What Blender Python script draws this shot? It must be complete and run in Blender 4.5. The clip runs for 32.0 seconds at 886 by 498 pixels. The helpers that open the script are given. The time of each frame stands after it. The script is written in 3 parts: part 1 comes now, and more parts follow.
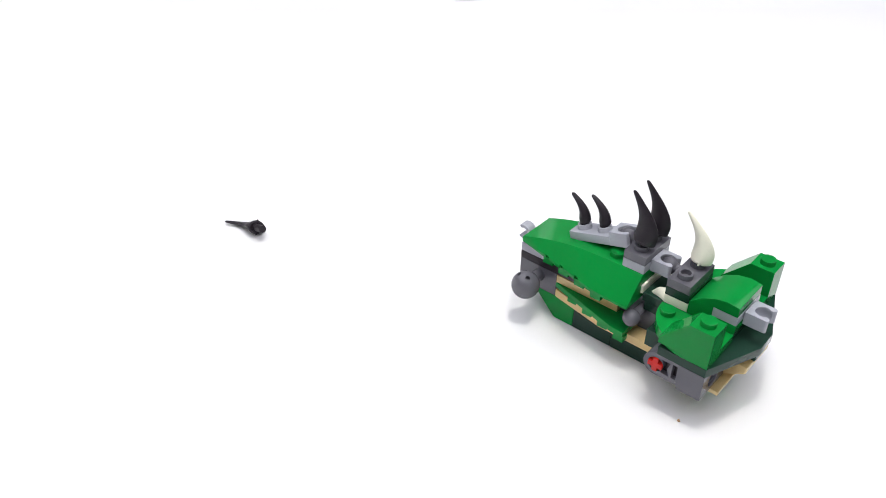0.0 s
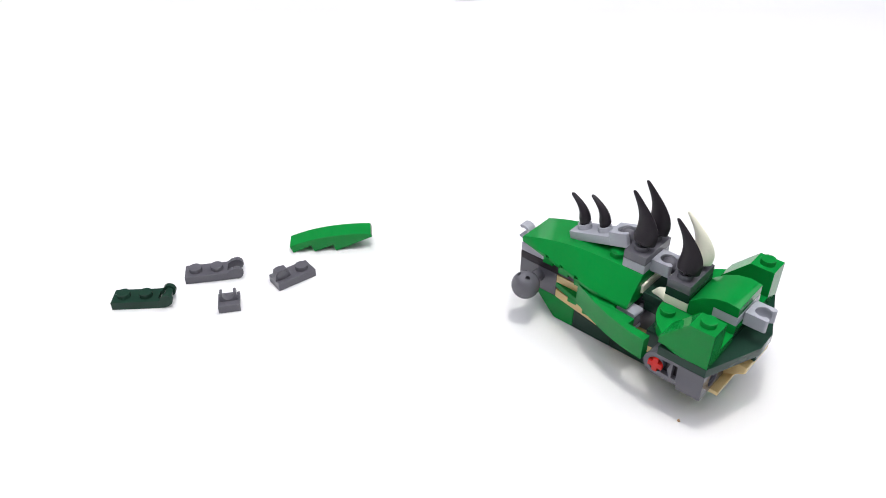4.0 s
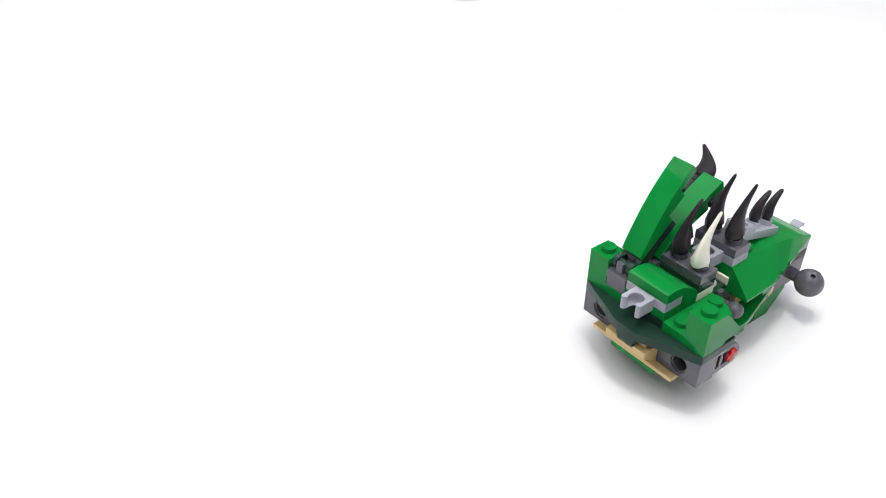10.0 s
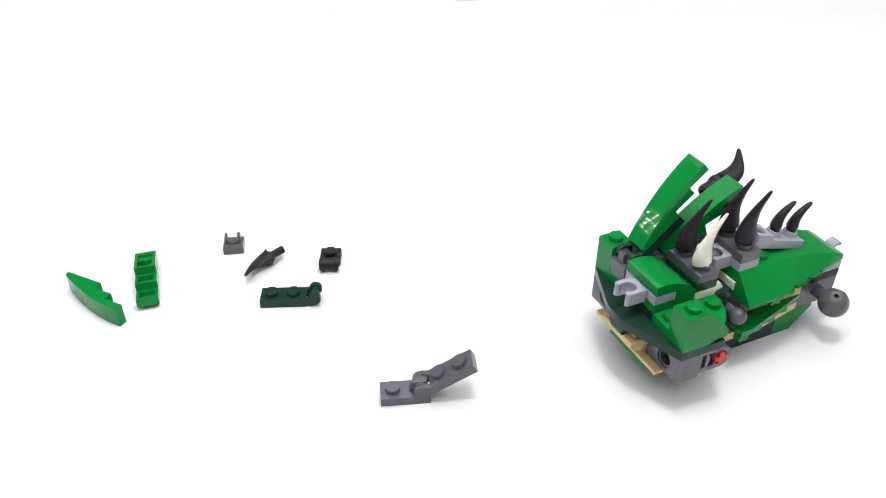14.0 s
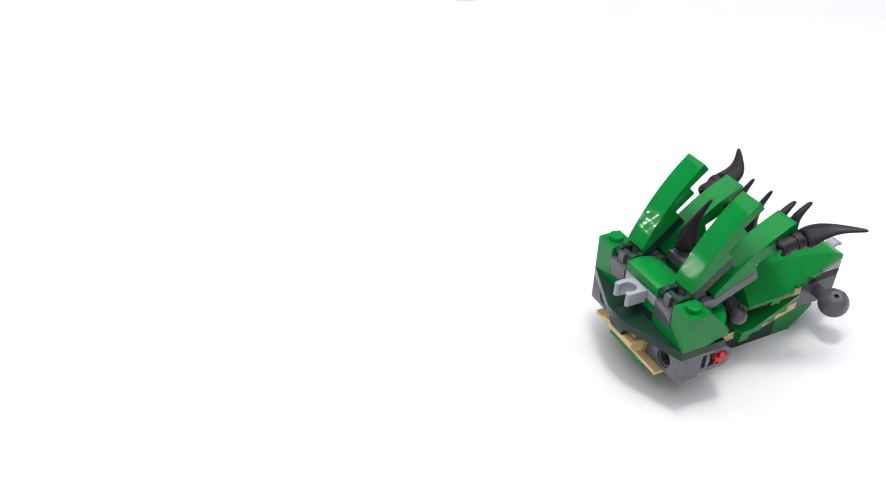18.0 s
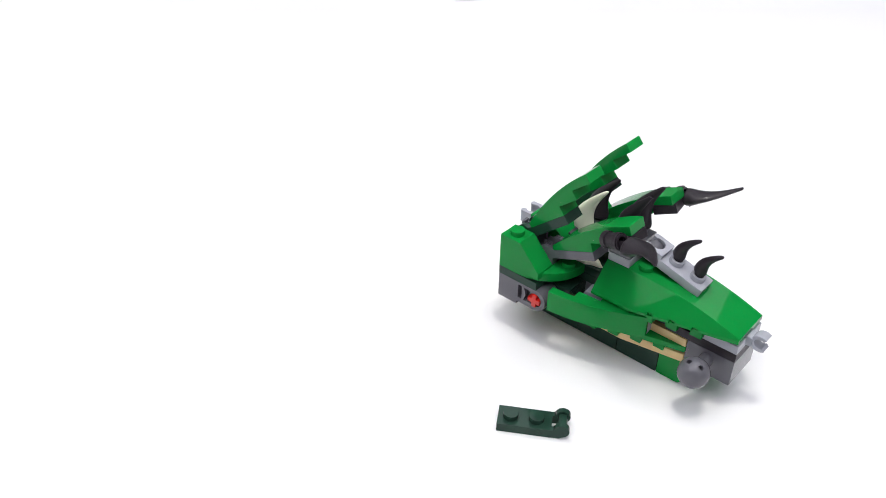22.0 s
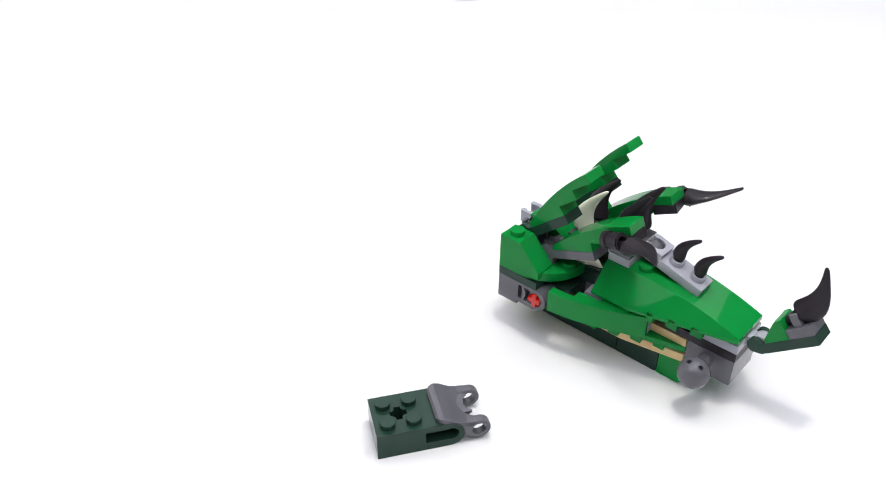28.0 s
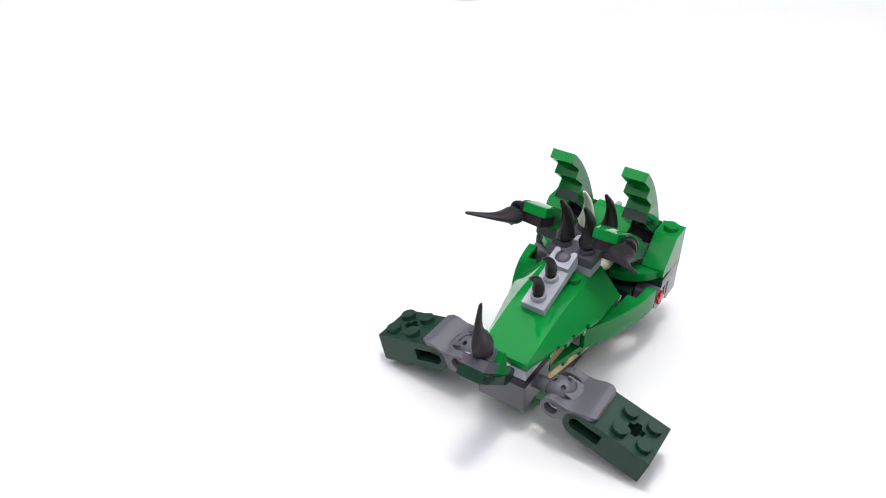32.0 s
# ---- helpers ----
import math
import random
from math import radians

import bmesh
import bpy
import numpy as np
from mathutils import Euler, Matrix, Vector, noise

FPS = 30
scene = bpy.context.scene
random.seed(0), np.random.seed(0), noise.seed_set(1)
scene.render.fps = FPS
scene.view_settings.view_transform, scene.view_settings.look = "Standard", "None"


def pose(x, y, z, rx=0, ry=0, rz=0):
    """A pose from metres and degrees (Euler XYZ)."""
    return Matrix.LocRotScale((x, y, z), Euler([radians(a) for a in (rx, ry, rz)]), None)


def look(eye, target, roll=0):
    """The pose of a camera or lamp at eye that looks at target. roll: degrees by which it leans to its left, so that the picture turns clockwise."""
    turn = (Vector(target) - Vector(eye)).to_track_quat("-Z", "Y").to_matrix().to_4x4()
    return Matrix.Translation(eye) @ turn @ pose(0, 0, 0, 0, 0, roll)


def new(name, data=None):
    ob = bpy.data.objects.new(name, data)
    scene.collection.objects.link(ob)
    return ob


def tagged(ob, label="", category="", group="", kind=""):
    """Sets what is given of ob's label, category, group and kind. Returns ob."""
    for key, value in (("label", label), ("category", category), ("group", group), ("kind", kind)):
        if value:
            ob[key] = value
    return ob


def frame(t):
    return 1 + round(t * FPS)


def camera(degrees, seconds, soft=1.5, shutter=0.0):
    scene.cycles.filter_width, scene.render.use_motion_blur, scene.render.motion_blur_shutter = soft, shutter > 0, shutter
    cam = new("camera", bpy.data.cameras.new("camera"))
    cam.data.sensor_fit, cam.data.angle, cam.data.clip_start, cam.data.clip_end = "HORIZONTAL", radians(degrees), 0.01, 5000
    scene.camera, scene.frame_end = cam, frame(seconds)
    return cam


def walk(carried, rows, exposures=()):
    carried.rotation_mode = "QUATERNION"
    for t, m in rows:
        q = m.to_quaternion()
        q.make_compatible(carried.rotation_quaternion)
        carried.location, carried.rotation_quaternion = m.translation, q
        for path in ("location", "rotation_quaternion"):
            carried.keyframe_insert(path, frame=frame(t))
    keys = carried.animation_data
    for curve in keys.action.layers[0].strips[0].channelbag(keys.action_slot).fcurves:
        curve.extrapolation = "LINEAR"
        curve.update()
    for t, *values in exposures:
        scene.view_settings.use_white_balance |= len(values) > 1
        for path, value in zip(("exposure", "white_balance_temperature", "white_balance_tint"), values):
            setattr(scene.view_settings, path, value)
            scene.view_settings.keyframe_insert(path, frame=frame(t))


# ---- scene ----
# A white table seen by a fixed camera; toy bricks are put together on it step by step.
cam = camera(57.13, 32.0, soft=0.95)
EYE = pose(0, 0, 0.1924, 90 - 35.57, 0, 0)
walk(cam, [(0, EYE), (32.0, EYE)], exposures=[(0, 0.03), (32.0, 0.03)])

# ---- light: an added overhead fill and, built further down, a lamp of small light diodes over the table ----
world = bpy.data.worlds.new("room_air")
world.use_nodes = True
world.node_tree.nodes["Background"].inputs[0].default_value = (0.9, 0.95, 1.0, 1)
world.node_tree.nodes["Background"].inputs[1].default_value = 0.05
scene.world = world


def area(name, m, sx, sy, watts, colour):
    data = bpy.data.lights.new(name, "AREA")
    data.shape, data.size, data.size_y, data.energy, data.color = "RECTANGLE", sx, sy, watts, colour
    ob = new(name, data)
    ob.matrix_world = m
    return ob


LAMP = Vector((0.047, 0.17, 0.58))
DIODE = 470.0
PANEL = 210.0
# broad fill light added above the view to soften and even out the shade
area("overhead_fill", look((0.0, 0.35, 1.6), (0.0, 0.3501, 0)), 3.0, 3.0, 48.5, (0.92, 0.92, 1.0))


# ---- materials ----


def plastic(name, colour, rough=0.08, wear=0.04, sub=0.0, gloss=0.3):
    """Moulded plastic: even colour with faint flow marks, dust and fine scratches."""
    mat = bpy.data.materials.new(name)
    mat.use_nodes = True
    nt = mat.node_tree
    b = nt.nodes["Principled BSDF"]
    co = nt.nodes.new("ShaderNodeTexCoord")
    big = nt.nodes.new("ShaderNodeTexNoise")
    big.inputs["Scale"].default_value = 90
    big.inputs["Detail"].default_value = 3
    fine = nt.nodes.new("ShaderNodeTexNoise")
    fine.inputs["Scale"].default_value = 600
    fine.inputs["Detail"].default_value = 4
    info = nt.nodes.new("ShaderNodeObjectInfo")
    nt.links.new(co.outputs["Object"], big.inputs["Vector"])
    nt.links.new(co.outputs["Object"], fine.inputs["Vector"])
    mix = nt.nodes.new("ShaderNodeMix")
    mix.data_type = "RGBA"
    mix.inputs["A"].default_value = (*[c * (1 - wear * 2) for c in colour], 1)
    mix.inputs["B"].default_value = (*[min(1, c * (1 + wear * 2)) for c in colour], 1)
    add = nt.nodes.new("ShaderNodeMath")
    add.operation = "MULTIPLY_ADD"
    add.inputs[1].default_value = 0.25
    nt.links.new(info.outputs["Random"], add.inputs[0])
    nt.links.new(big.outputs["Fac"], add.inputs[2])
    nt.links.new(add.outputs[0], mix.inputs["Factor"])
    # a few pale specks of dust
    cell = nt.nodes.new("ShaderNodeTexVoronoi")
    cell.inputs["Scale"].default_value = 130
    nt.links.new(co.outputs["Object"], cell.inputs["Vector"])
    near = nt.nodes.new("ShaderNodeMath")
    near.operation, near.inputs[1].default_value = "LESS_THAN", 0.022
    nt.links.new(cell.outputs["Distance"], near.inputs[0])
    dust = nt.nodes.new("ShaderNodeMix")
    dust.data_type = "RGBA"
    dust.inputs["B"].default_value = (*[0.7 * c + 0.16 for c in colour], 1)
    nt.links.new(near.outputs[0], dust.inputs["Factor"])
    nt.links.new(mix.outputs["Result"], dust.inputs["A"])
    nt.links.new(dust.outputs["Result"], b.inputs["Base Color"])
    ramp = nt.nodes.new("ShaderNodeMapRange")
    ramp.inputs["From Min"].default_value, ramp.inputs["From Max"].default_value = 0.3, 0.75
    ramp.inputs["To Min"].default_value, ramp.inputs["To Max"].default_value = rough * 0.85, rough * 1.25
    nt.links.new(fine.outputs["Fac"], ramp.inputs["Value"])
    nt.links.new(ramp.outputs["Result"], b.inputs["Roughness"])
    bump = nt.nodes.new("ShaderNodeBump")
    bump.inputs["Strength"].default_value = 0.06
    bump.inputs["Distance"].default_value = 0.0001
    nt.links.new(big.outputs["Fac"], bump.inputs["Height"])
    nt.links.new(bump.outputs["Normal"], b.inputs["Normal"])
    b.inputs["IOR"].default_value = 1.5
    b.inputs["Specular IOR Level"].default_value = gloss
    if sub:
        b.inputs["Subsurface Weight"].default_value = sub
        b.inputs["Subsurface Radius"].default_value = (0.004, 0.004, 0.003)
        b.inputs["Subsurface Scale"].default_value = 0.5
    return mat


GREEN = plastic("bright_green_plastic", (0.0038, 0.209, 0.0355), 0.042, gloss=0.2)
DGREEN = plastic("dark_green_plastic", (0.015, 0.042, 0.029), gloss=0.22)
DKGREY = plastic("dark_grey_plastic", (0.104, 0.102, 0.119), 0.09, gloss=0.42)
LTGREY = plastic("light_grey_plastic", (0.34, 0.35, 0.392))
BLACK = plastic("black_plastic", (0.0165, 0.013, 0.0175), 0.42, gloss=0.25)
TAN = plastic("tan_plastic", (0.62, 0.465, 0.215))
BONE = plastic("bone_white_plastic", (0.8, 0.79, 0.66), 0.3, 0.03)
RED = plastic("red_plastic", (0.55, 0.02, 0.015))
CRUMB = plastic("crumb_brown", (0.45, 0.28, 0.15), 0.6)


def paper():
    mat = bpy.data.materials.new("white_paper")
    mat.use_nodes = True
    nt = mat.node_tree
    b = nt.nodes["Principled BSDF"]
    co = nt.nodes.new("ShaderNodeTexCoord")
    n = nt.nodes.new("ShaderNodeTexNoise")
    n.inputs["Scale"].default_value = 6
    n.inputs["Detail"].default_value = 6
    nt.links.new(co.outputs["Object"], n.inputs["Vector"])
    r = nt.nodes.new("ShaderNodeValToRGB")
    r.color_ramp.elements[0].color, r.color_ramp.elements[1].color = (0.777, 0.777, 0.785, 1), (0.807, 0.807, 0.815, 1)
    r.color_ramp.elements[0].position, r.color_ramp.elements[1].position = 0.3, 0.7
    nt.links.new(n.outputs["Fac"], r.inputs["Fac"])
    nt.links.new(r.outputs["Color"], b.inputs["Base Color"])
    g = nt.nodes.new("ShaderNodeTexNoise")
    g.inputs["Scale"].default_value = 900
    nt.links.new(co.outputs["Object"], g.inputs["Vector"])
    bump = nt.nodes.new("ShaderNodeBump")
    bump.inputs["Strength"].default_value, bump.inputs["Distance"].default_value = 0.05, 0.0002
    nt.links.new(g.outputs["Fac"], bump.inputs["Height"])
    nt.links.new(bump.outputs["Normal"], b.inputs["Normal"])
    b.inputs["Roughness"].default_value = 0.75
    return mat


PAPER = paper()

# ---- mesh helpers: all shapes in millimetres, joined as metres ----
MM = 0.001


def box(bm, x0, x1, y0, y1, z0, z1):
    vs = [bm.verts.new((x, y, z)) for x in (x0, x1) for y in (y0, y1) for z in (z0, z1)]
    for f in ((0, 1, 3, 2), (4, 6, 7, 5), (0, 4, 5, 1), (2, 3, 7, 6), (0, 2, 6, 4), (1, 5, 7, 3)):
        bm.faces.new([vs[i] for i in f])
    return bm


def prism(bm, outline, plane, lo, hi):
    """An outline in the plane 'xy', 'xz' or 'yz', drawn out along the third axis."""
    def at(u, v, w):
        return {"xy": (u, v, w), "xz": (u, w, v), "yz": (w, u, v)}[plane]
    a = [bm.verts.new(at(u, v, lo)) for u, v in outline]
    b = [bm.verts.new(at(u, v, hi)) for u, v in outline]
    bm.faces.new(a)
    bm.faces.new(b[::-1])
    for i in range(len(a)):
        j = (i + 1) % len(a)
        bm.faces.new((a[i], b[i], b[j], a[j]))
    return bm


def arc(cx, cy, r, a0, a1, n=10):
    return [(cx + r * math.cos(radians(a0 + (a1 - a0) * i / n)), cy + r * math.sin(radians(a0 + (a1 - a0) * i / n))) for i in range(n + 1)]


def rod(bm, a, b, r, r2=None, seg=20):
    """A round bar from a to b."""
    a, b = Vector(a), Vector(b)
    m = Matrix.Translation((a + b) / 2) @ (b - a).to_track_quat("Z", "Y").to_matrix().to_4x4()
    bmesh.ops.create_cone(bm, cap_ends=True, segments=seg, radius1=r, radius2=r if r2 is None else r2, depth=(b - a).length, matrix=m)
    return bm


def ball(bm, c, r, seg=28):
    bmesh.ops.create_uvsphere(bm, u_segments=seg, v_segments=seg // 2, radius=r, matrix=Matrix.Translation(c))
    return bm


def loft(bm, rings):
    """Rings of points, joined one to the next and closed at both ends."""
    vs = [[bm.verts.new(p) for p in ring] for ring in rings]
    n = len(vs[0])
    for a, b in zip(vs, vs[1:]):
        for i in range(n):
            bm.faces.new((a[i], a[(i + 1) % n], b[(i + 1) % n], b[i]))
    bm.faces.new(vs[0][::-1])
    bm.faces.new(vs[-1])
    return bm


def solid(bm):
    me = bpy.data.meshes.new("solid")
    bmesh.ops.recalc_face_normals(bm, faces=bm.faces)
    bm.to_mesh(me)
    bm.free()
    return me


def cut(bm, *tools, how="DIFFERENCE"):
    """bm less each of the tools, or joined with them, as a new bmesh."""
    obs = [new("blank", solid(b)) for b in (bm, *tools)]
    for t in obs[1:]:
        mod = obs[0].modifiers.new("cut", "BOOLEAN")
        mod.object, mod.operation, mod.solver = t, how, "EXACT"
    me = bpy.data.meshes.new_from_object(obs[0].evaluated_get(bpy.context.evaluated_depsgraph_get()))
    out = bmesh.new()
    out.from_mesh(me)
    bpy.data.meshes.remove(me)
    for o in obs:
        d = o.data
        bpy.data.objects.remove(o)
        bpy.data.meshes.remove(d)
    return out


def flat_normals(name, me):
    """The mesh with its normals weighted by face, so that flat faces stay flat up to their bevels."""
    ob = new("blank", me)
    mod = ob.modifiers.new("weights", "WEIGHTED_NORMAL")
    mod.keep_sharp, mod.weight = True, 90
    out = bpy.data.meshes.new_from_object(ob.evaluated_get(bpy.context.evaluated_depsgraph_get()))
    bpy.data.objects.remove(ob)
    bpy.data.meshes.remove(me)
    out.name = name
    return out


def make_mesh(name, bm, material, edge=0.18):
    bmesh.ops.remove_doubles(bm, verts=bm.verts, dist=0.001)
    bmesh.ops.recalc_face_normals(bm, faces=bm.faces)
    if edge:
        sharp = [e for e in bm.edges if len(e.link_faces) == 2 and e.calc_face_angle(0) > radians(32)]
        bmesh.ops.bevel(bm, geom=sharp, offset=edge, segments=2, profile=0.5, affect="EDGES", clamp_overlap=True)
    for f in bm.faces:
        f.smooth = True
    bm.transform(Matrix.Scale(MM, 4))
    me = bpy.data.meshes.new(name)
    bm.to_mesh(me)
    bm.free()
    me.set_sharp_from_angle(angle=radians(28))
    me.materials.append(material)
    return flat_normals(name, me) if edge else me


def part(name, bm, material, parent, label="", edge=0.18):
    ob = new(name, make_mesh(name, bm, material, edge))
    ob.parent = parent
    return tagged(ob, label)


STUDS = {}


def stud(x, y, z, material, parent, tilt=0.0, hollow=False, at=None):
    """A stud of its own on a brick; alike studs share one mesh."""
    key = (material.name, hollow)
    if key not in STUDS:
        bm = rod(bmesh.new(), (0, 0, -0.3), (0, 0, 1.75), 2.42, seg=28)
        if hollow:
            bm = cut(bm, rod(bmesh.new(), (0, 0, -0.1), (0, 0, 3), 1.6, seg=24))
        STUDS[key] = make_mesh("stud", bm, material, 0.15)
    ob = new("stud", STUDS[key])
    ob.parent = parent
    ob.matrix_basis = pose(x * MM, y * MM, z * MM, 0, tilt, 0)
    return ob


def thing(name, label, category, group=""):
    return tagged(new(name), label, category, group)


# ---- the setting ----


def setting():
    bm = bmesh.new()
    bmesh.ops.create_grid(bm, x_segments=8, y_segments=8, size=1000)
    bmesh.ops.translate(bm, verts=bm.verts, vec=(0, 400, 0))
    ext = bmesh.ops.extrude_face_region(bm, geom=bm.faces[:])
    bmesh.ops.translate(bm, verts=[v for v in ext["geom"] if isinstance(v, bmesh.types.BMVert)], vec=(0, 0, -20))
    table = part("tabletop", bm, PAPER, None, "plain matt white tabletop under bright soft light", 0)
    tagged(table, category="table", kind="structure")
    for x in (-930, 930):
        for y in (-530, 1330):
            part("table_leg", box(bmesh.new(), x - 30, x + 30, y - 30, y + 30, -760, -20), PAPER, table, "white table leg", 3)
    wall = plastic("grey_wall_paint", (0.42, 0.42, 0.41), 0.7, 0.02)
    for name, x0, x1, y0, y1, z0, z1 in (("wall_north", -2100, 2100, 2400, 2500, -760, 1800), ("wall_south", -2100, 2100, -1700, -1600, -760, 1800),
                                         ("wall_east", 2100, 2200, -1700, 2500, -760, 1800), ("wall_west", -2200, -2100, -1700, 2500, -760, 1800),
                                         ("floor", -2200, 2200, -1700, 2500, -860, -760), ("ceiling", -2200, 2200, -1700, 2500, 1800, 1900)):
        ob = part(name, box(bmesh.new(), x0, x1, y0, y1, z0, z1), wall, None, "plain grey painted " + name.split("_")[0] + " of the room", 0)
        tagged(ob, category=name.split("_")[0], kind="structure")


def fill_housing():
    """The thin housing added, out of view, round the large overhead fill light."""
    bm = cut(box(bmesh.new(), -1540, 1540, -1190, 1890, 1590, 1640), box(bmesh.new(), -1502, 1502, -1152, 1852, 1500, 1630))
    lamp = part("ceiling_light_housing", bm, plastic("white_enamel", (0.7, 0.7, 0.7), 0.4), None, "large flat white housing added round the unseen fill light", 0)
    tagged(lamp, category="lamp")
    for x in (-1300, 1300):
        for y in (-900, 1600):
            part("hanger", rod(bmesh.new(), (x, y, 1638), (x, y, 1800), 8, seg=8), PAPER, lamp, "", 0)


def diode_glow(name, strength):
    glow = bpy.data.materials.new(name)
    glow.use_nodes = True
    nt = glow.node_tree
    nt.nodes.remove(nt.nodes["Principled BSDF"])
    em = nt.nodes.new("ShaderNodeEmission")
    em.inputs["Color"].default_value, em.inputs["Strength"].default_value = (1.0, 0.97, 0.9, 1), strength
    nt.links.new(em.outputs[0], nt.nodes["Material Output"].inputs["Surface"])
    return glow


def light_panel():
    """A small panel of light diodes on a stand beside the table's far side, seen only as its reflection."""
    shell = plastic("black_panel_shell", (0.03, 0.03, 0.03), 0.4)
    panel = thing("light_panel", "black panel of small light diodes on a stand", "lamp")
    m = look((-0.56, 0.375, 0.165), (0.095, 0.21, 0.06))
    head = part("panel_housing", box(bmesh.new(), -62, 62, -52, 52, 1, 28), shell, panel, "flat black housing", 2)
    head.matrix_basis = m
    part("stand_pole", rod(bmesh.new(), (-575, 379, 6), (-575, 379, 160), 7), shell, panel)
    part("stand_foot", rod(bmesh.new(), (-575, 379, 0), (-575, 379, 8), 70, 66, seg=48), shell, panel, "", 1)
    dot = make_mesh("panel_diode", rod(bmesh.new(), (0, 0, -0.6), (0, 0, 1.2), 2.1, seg=10), diode_glow("panel_diode_light", PANEL), 0)
    for i in range(8):
        for j in range(5):
            d = new("panel_diode", dot)
            d.parent = head
            d.location = ((-52.5 + 15 * i) * MM, (-42 + 21 * j) * MM, 0)


def table_lamp():
    """A lamp on a round foot behind the toys: its head over the table holds rows of light diodes."""
    white = plastic("white_lamp_shell", (0.75, 0.75, 0.78), 0.4, 0.03)
    lamp = thing("table_lamp", "white table lamp with rows of light diodes", "lamp")
    base = rod(bmesh.new(), (16, 637, 0), (16, 637, 12), 66, 60, seg=64)
    part("lamp_foot", base, plastic("lilac_grey_foot", (0.6, 0.57, 0.66), 0.5, 0.03), lamp, "round grey lamp foot", 2)
    part("lamp_pole", rod(bmesh.new(), (16, 637, 10), (16, 637, 612), 9), white, lamp)
    part("lamp_arm", rod(bmesh.new(), (16, 637, 608), (44, 210, 608), 9), white, lamp)
    lx, ly, lz = [v * 1000 for v in LAMP]
    head = box(bmesh.new(), lx - 62, lx + 62, ly - 45, ly + 60, lz + 2, lz + 24)
    head_ob = part("lamp_head", head, white, lamp, "flat lamp head", 3)
    glow = diode_glow("light_diode", DIODE)
    dot = make_mesh("diode", rod(bmesh.new(), (0, 0, 0), (0, 0, 2.5), 3.0, seg=12), glow, 0)
    for i in range(7):
        for j in range(5):
            d = new("diode", dot)
            d.parent = head_ob
            d.location = ((lx - 48 + 16 * i) * MM, (ly - 32 + 16 * j) * MM, (lz - 0.2) * MM)


setting()
table_lamp()
light_panel()
fill_housing()
# ---- the creature's body: forward is +x, left is +y ----
body = thing("creature_body", "green and grey toy brick creature with black horns on tabletop", "toy")


def horseshoe(z0=0.0, z1=4.9):
    """A ball socket open at its end, as seen from above; it starts at x = 15.9."""
    block = prism(bmesh.new(), [(15.9, -3.85), (21.6, -3.85)] + arc(22.0, -2.95, 0.95, -70, 80, 6) + arc(22.0, 2.95, 0.95, -80, 70, 6) + [(21.6, 3.85), (15.9, 3.85)], "xy", z0, z1)
    mid = (z0 + z1) / 2
    return cut(block, rod(bmesh.new(), (20.0, 0, mid - 0.8), (20.0, 0, z1 + 3), 2.5, seg=28), ball(bmesh.new(), (20.0, 0, mid), 2.9, 24),
               prism(bmesh.new(), [(20.0, -1.8), (24, -2.0), (24, 2.0), (20.0, 1.8)], "xy", z0 - 1, z1 + 3))


def tow_socket(parent, m, label="light grey plate with ball socket"):
    """A 1 x 2 plate whose end holds a ball; plain end at x = 0."""
    ob = part("socket_plate", box(bmesh.new(), 0, 16, -3.95, 3.95, 0, 3.2), LTGREY, parent, label)
    ob.matrix_basis = m
    part("socket", horseshoe(), LTGREY, ob, edge=0.3)
    for x in (4, 12):
        stud(x, 0, 3.2, LTGREY, ob, hollow=True)
    return ob


# height, half width and half depth along a horn: a round neck, a flared skirt, then a long taper to a blunt tip
HORN = ((0, 1.75, 1.7), (0.06, 1.75, 1.7), (0.075, 2.9, 2.4), (0.12, 3.8, 2.95), (0.16, 4.05, 2.8), (0.23, 4.0, 2.4), (0.3, 3.82, 2.05), (0.38, 3.56, 1.74), (0.46, 3.24, 1.5),
        (0.54, 2.88, 1.28), (0.62, 2.5, 1.1), (0.7, 2.12, 0.94), (0.78, 1.74, 0.8), (0.86, 1.4, 0.7), (0.93, 1.08, 0.6), (0.975, 0.8, 0.5), (0.995, 0.45, 0.3))
SMALL_HORN = ((0, 2.1, 2.1), (0.1, 2.1, 2.1), (0.12, 3.1, 2.8), (0.2, 3.5, 2.95), (0.3, 3.2, 2.7), (0.42, 2.8, 2.4), (0.55, 2.5, 2.15), (0.68, 2.15, 1.85), (0.8, 1.8, 1.6),
              (0.9, 1.5, 1.35), (0.96, 1.15, 1.05), (0.995, 0.6, 0.55))


